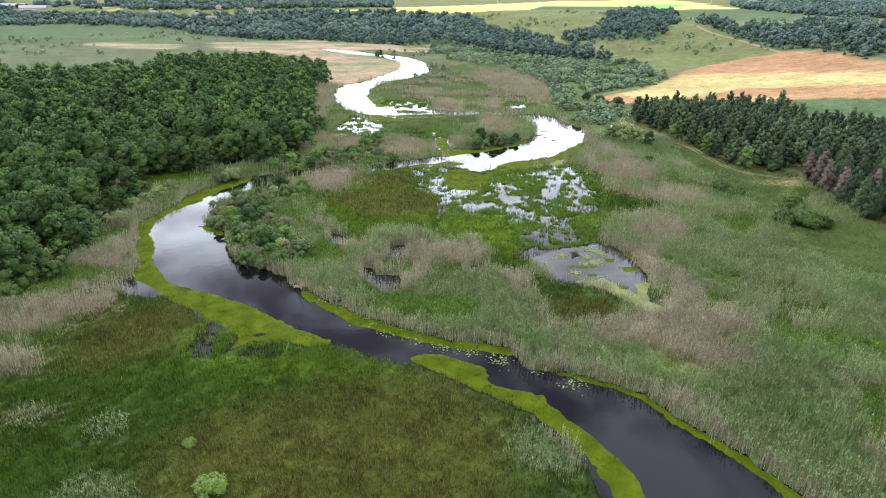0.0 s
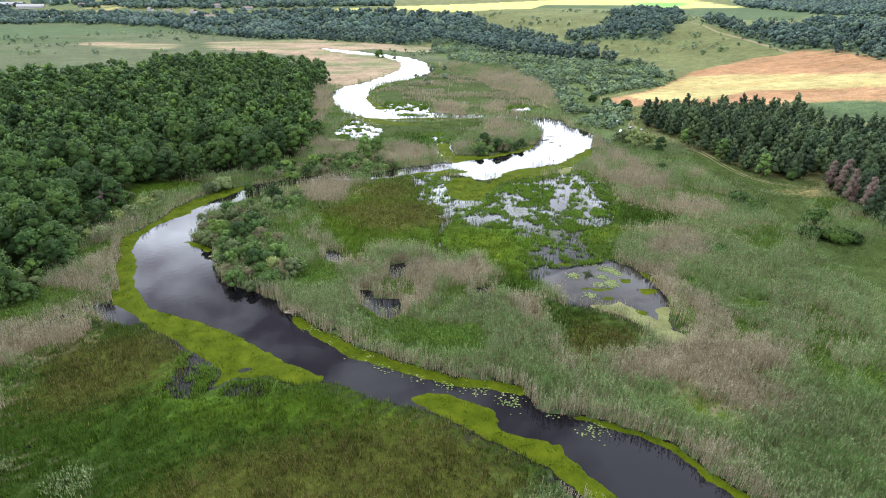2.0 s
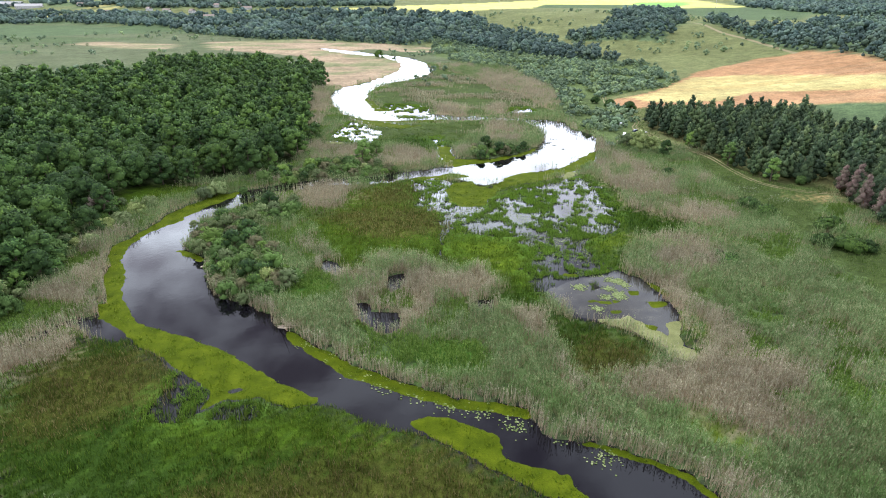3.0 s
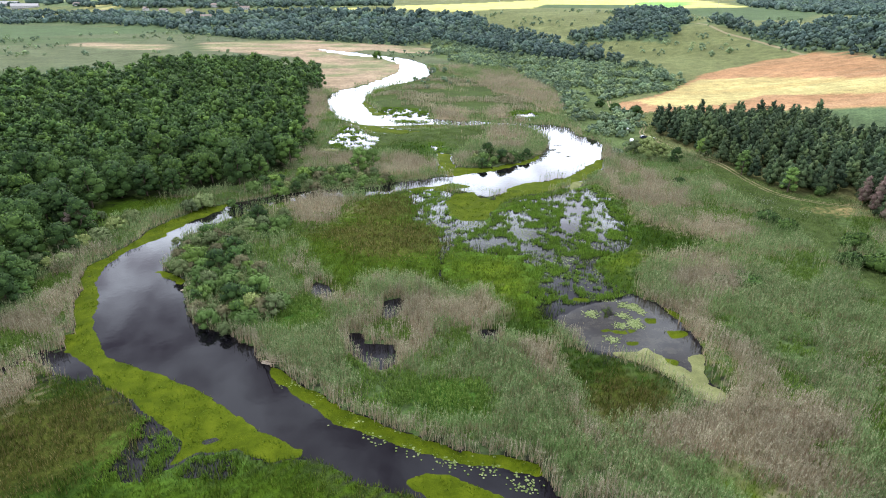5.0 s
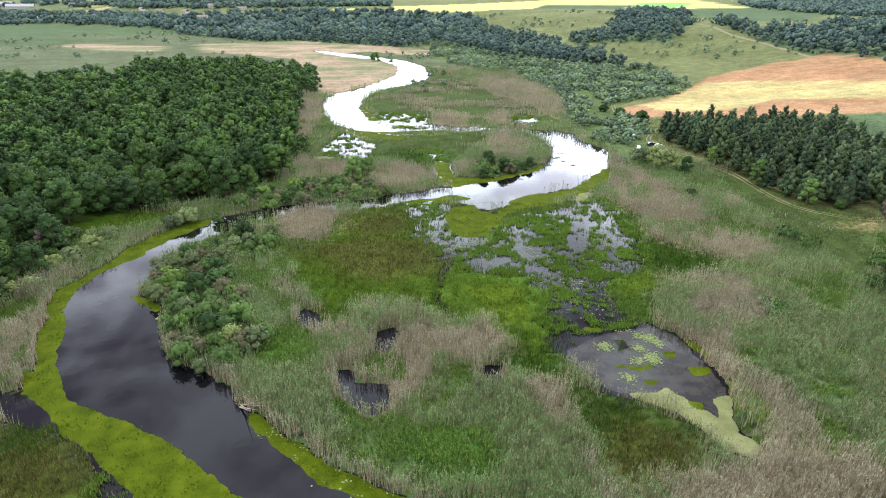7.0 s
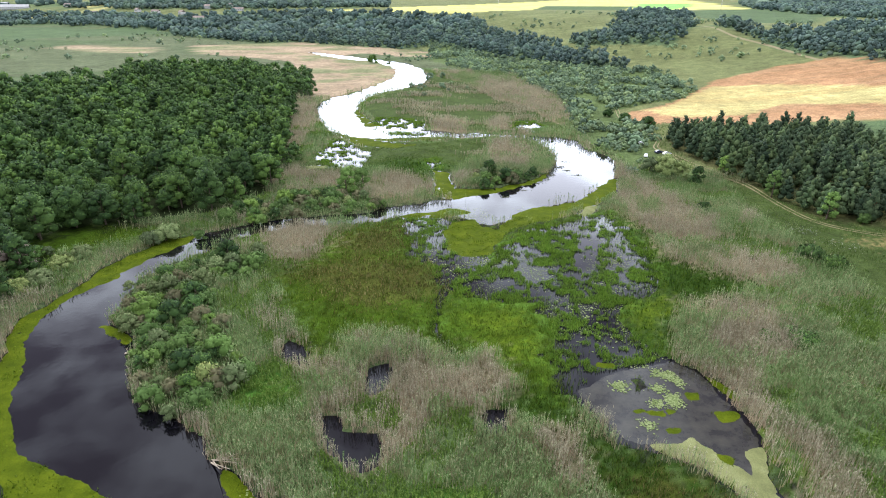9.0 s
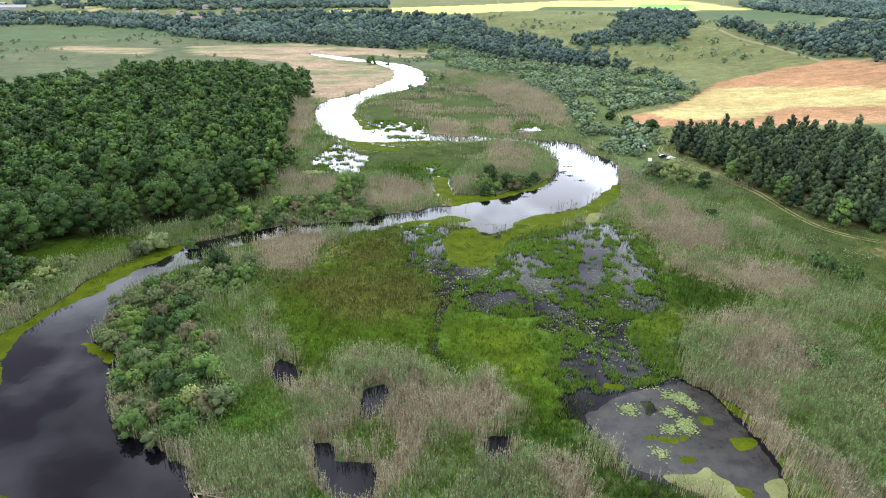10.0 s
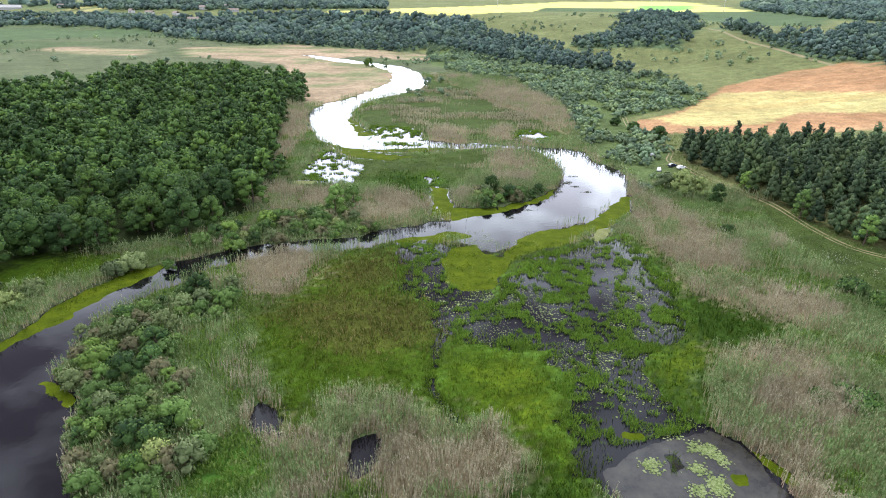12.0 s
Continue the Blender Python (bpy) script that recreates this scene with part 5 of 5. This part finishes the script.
def car(x, y, turn, paint, label):
    thing = new("parked_car")

    def ring(px, half, z0, z1):
        return [(px, -half, z0), (px, -half * 1.02, (z0 + z1) / 2), (px, -half * 0.9, z1), (px, half * 0.9, z1), (px, half * 1.02, (z0 + z1) / 2), (px, half, z0)]

    part("body", loft([ring(-2.1, 0.7, 0.35, 0.75), ring(-1.95, 0.84, 0.25, 0.92), ring(-0.9, 0.87, 0.22, 0.95), ring(0.8, 0.87, 0.22, 0.93), ring(1.8, 0.82, 0.25, 0.82), ring(2.1, 0.66, 0.33, 0.66)]), paint, thing)
    cabin = part("cabin", loft([ring(-1.9, 0.66, 0.88, 0.96), ring(-1.35, 0.68, 0.88, 1.38), ring(0.1, 0.68, 0.88, 1.42), ring(1.0, 0.66, 0.88, 0.95)]), paint, thing)
    for side in (-1, 1):
        part("side_window", loft([[(-1.3, side * 0.66, 1.0), (-1.3, side * 0.70, 1.0), (-1.2, side * 0.66, 1.32), (-1.2, side * 0.62, 1.32)], [(0.7, side * 0.66, 1.0), (0.7, side * 0.70, 1.0), (0.1, side * 0.66, 1.34), (0.1, side * 0.62, 1.34)]]), "glass_dark", cabin)
        for px in (-1.3, 1.3):
            bm = bmesh.new()
            bmesh.ops.create_cone(bm, cap_ends=True, segments=14, radius1=0.32, radius2=0.32, depth=0.2, matrix=pose(px, side * 0.8, 0.32, 90))
            part("wheel", bm, "rubber", thing)
    z = float(hill(np.array([[x, y]], float))[0]) + 0.38
    thing.matrix_world = pose(x, y, z, 0, 0, turn)
    tagged(thing, label, "car", "cars parked by the track")


car(104, 331, 20, "paint_white", "white car parked beside the farm track")
car(101.5, 335, 25, "paint_dark", "dark blue car parked beside the farm track")
car(94, 330, 70, "paint_white", "white car parked among the reeds near the water")


def camp_trailer(x, y, turn):
    thing = new("camping_trailer")

    def ring(px, z0, z1):
        return [(px, -1.0, z0), (px, -1.05, z1 - 0.2), (px, -0.9, z1), (px, 0.9, z1), (px, 1.05, z1 - 0.2), (px, 1.0, z0)]

    part("body", loft([ring(-1.6, 0.7, 1.3), ring(-1.45, 0.45, 1.7), ring(1.4, 0.45, 1.75), ring(1.6, 0.8, 1.4)]), "paint_white", thing)
    for side in (-1, 1):
        bm = bmesh.new()
        bmesh.ops.create_cone(bm, cap_ends=True, segments=14, radius1=0.33, radius2=0.33, depth=0.2, matrix=pose(0, side * 0.95, 0.33, 90))
        part("wheel", bm, "rubber", thing)
    thing.matrix_world = pose(x, y, float(hill(np.array([[x, y]], float))[0]) + 0.38, 0, 0, turn)
    tagged(thing, "white camping trailer standing at the end of the scrub", "trailer")


camp_trailer(99, 352, 5)


# ---- far village ----
def house(x, y, turn, long, deep, tall, wall="wall_white", roof="roof"):
    thing = new("house")
    bm = bmesh.new()
    bmesh.ops.create_cube(bm, size=1, matrix=Matrix.Translation((0, 0, tall / 2)) @ Matrix.Diagonal((long, deep, tall, 1)))
    walls = part("wall", bm, wall, thing)
    rise, o = deep * 0.38, 0.5
    part("roof", loft([[(px, -deep / 2 - o, tall - 0.2), (px, 0, tall + rise), (px, deep / 2 + o, tall - 0.2), (px, 0, tall + rise - 0.35)] for px in (-long / 2 - o, long / 2 + o)]), roof, thing)
    for side in (-1, 1):
        for k in range(max(2, int(long / 4))):
            bm = bmesh.new()
            bmesh.ops.create_cube(bm, size=1, matrix=Matrix.Translation((-long / 2 + (k + 0.5) * long / max(2, int(long / 4)), side * (deep / 2 + 0.03), tall * 0.55)) @ Matrix.Diagonal((1.3, 0.12, 1.4, 1)))
            part("window", bm, "glass_dark", walls)
    thing.matrix_world = pose(x, y, float(hill(np.array([[x, y]], float))[0]), 0, 0, turn)
    tagged(thing, "small white house with a grey roof in the far village", "house", "houses of the village")


for i, (x, y) in enumerate([(-1071, 1611), (-903, 1596), (-812, 1392), (-666, 1446), (-613, 1414), (-474, 1286), (-464, 1446), (-505, 1432), (-423, 1372), (-541, 1374), (-768, 1454)]):
    house(x, y, 30 * i % 90 - 40, 14 + 3 * (i % 3), 8 + i % 2, 4 + i % 2)
for x, y, turn in ((-1046, 1617, 20), (-1140, 1684, 25), (-293, 1768, 5), (-366, 1820, 0)):
    house(x, y, turn, 60, 14, 6, "wall_white", "concrete")


def utility_pole(x, y):
    thing = new("utility_pole")
    z = float(hill(np.array([[x, y]], float))[0])
    V, F = tube([(0, 0, 0), (0, 0, 12), (0, 0, 24)], [0.5, 0.4, 0.3], 8)
    pole = new("pole", mesh_from("pole", np.array(V), np.array(F), M["concrete"]))
    pole.parent = thing
    bm = bmesh.new()
    bmesh.ops.create_cube(bm, size=1, matrix=Matrix.Translation((0, 0, 22)) @ Matrix.Diagonal((5, 0.4, 0.4, 1)))
    part("crossarm", bm, "concrete", thing)
    thing.matrix_world = pose(x, y, z)
    tagged(thing, "grey power pole standing in the far fields", "power pole", "power poles")


for x, y in ((568, 1819), (641, 1882), (562, 1353), (126, 1539)):
    utility_pole(x, y)


# ---- driftwood ----
M["driftwood"] = plain("bleached_wood", rgb("a89a86"), 0.9, 0, 0.25, 4.0)


def driftwood(x, y, turn, long, label):
    thing = new("driftwood")
    r = random.Random(int(x * 7 + y))
    for k in range(6):
        a, s = r.uniform(-0.5, 0.5), long * r.uniform(0.5, 1)
        V, F = tube([(0, 0, -0.2), (0.02, 0, 0.5 * s), (0.05, 0.03, s)], [0.12, 0.07, 0.02], 6)
        stick = new("branch", mesh_from("branch", np.array(V), np.array(F), M["driftwood"]))
        stick.parent = thing
        stick.matrix_local = pose(r.uniform(-0.5, 0.5), r.uniform(-0.4, 0.4), 0.1, r.uniform(60, 80), 0, math.degrees(a))
    thing.matrix_world = pose(x, y, 0.1, 0, 0, turn)
    tagged(thing, label, "driftwood")


driftwood(-38, 135, 60, 7.5, "bleached fallen branches lying at the river's edge")
driftwood(-67, 166, 100, 4.0, "bare dead branches hanging over the water")
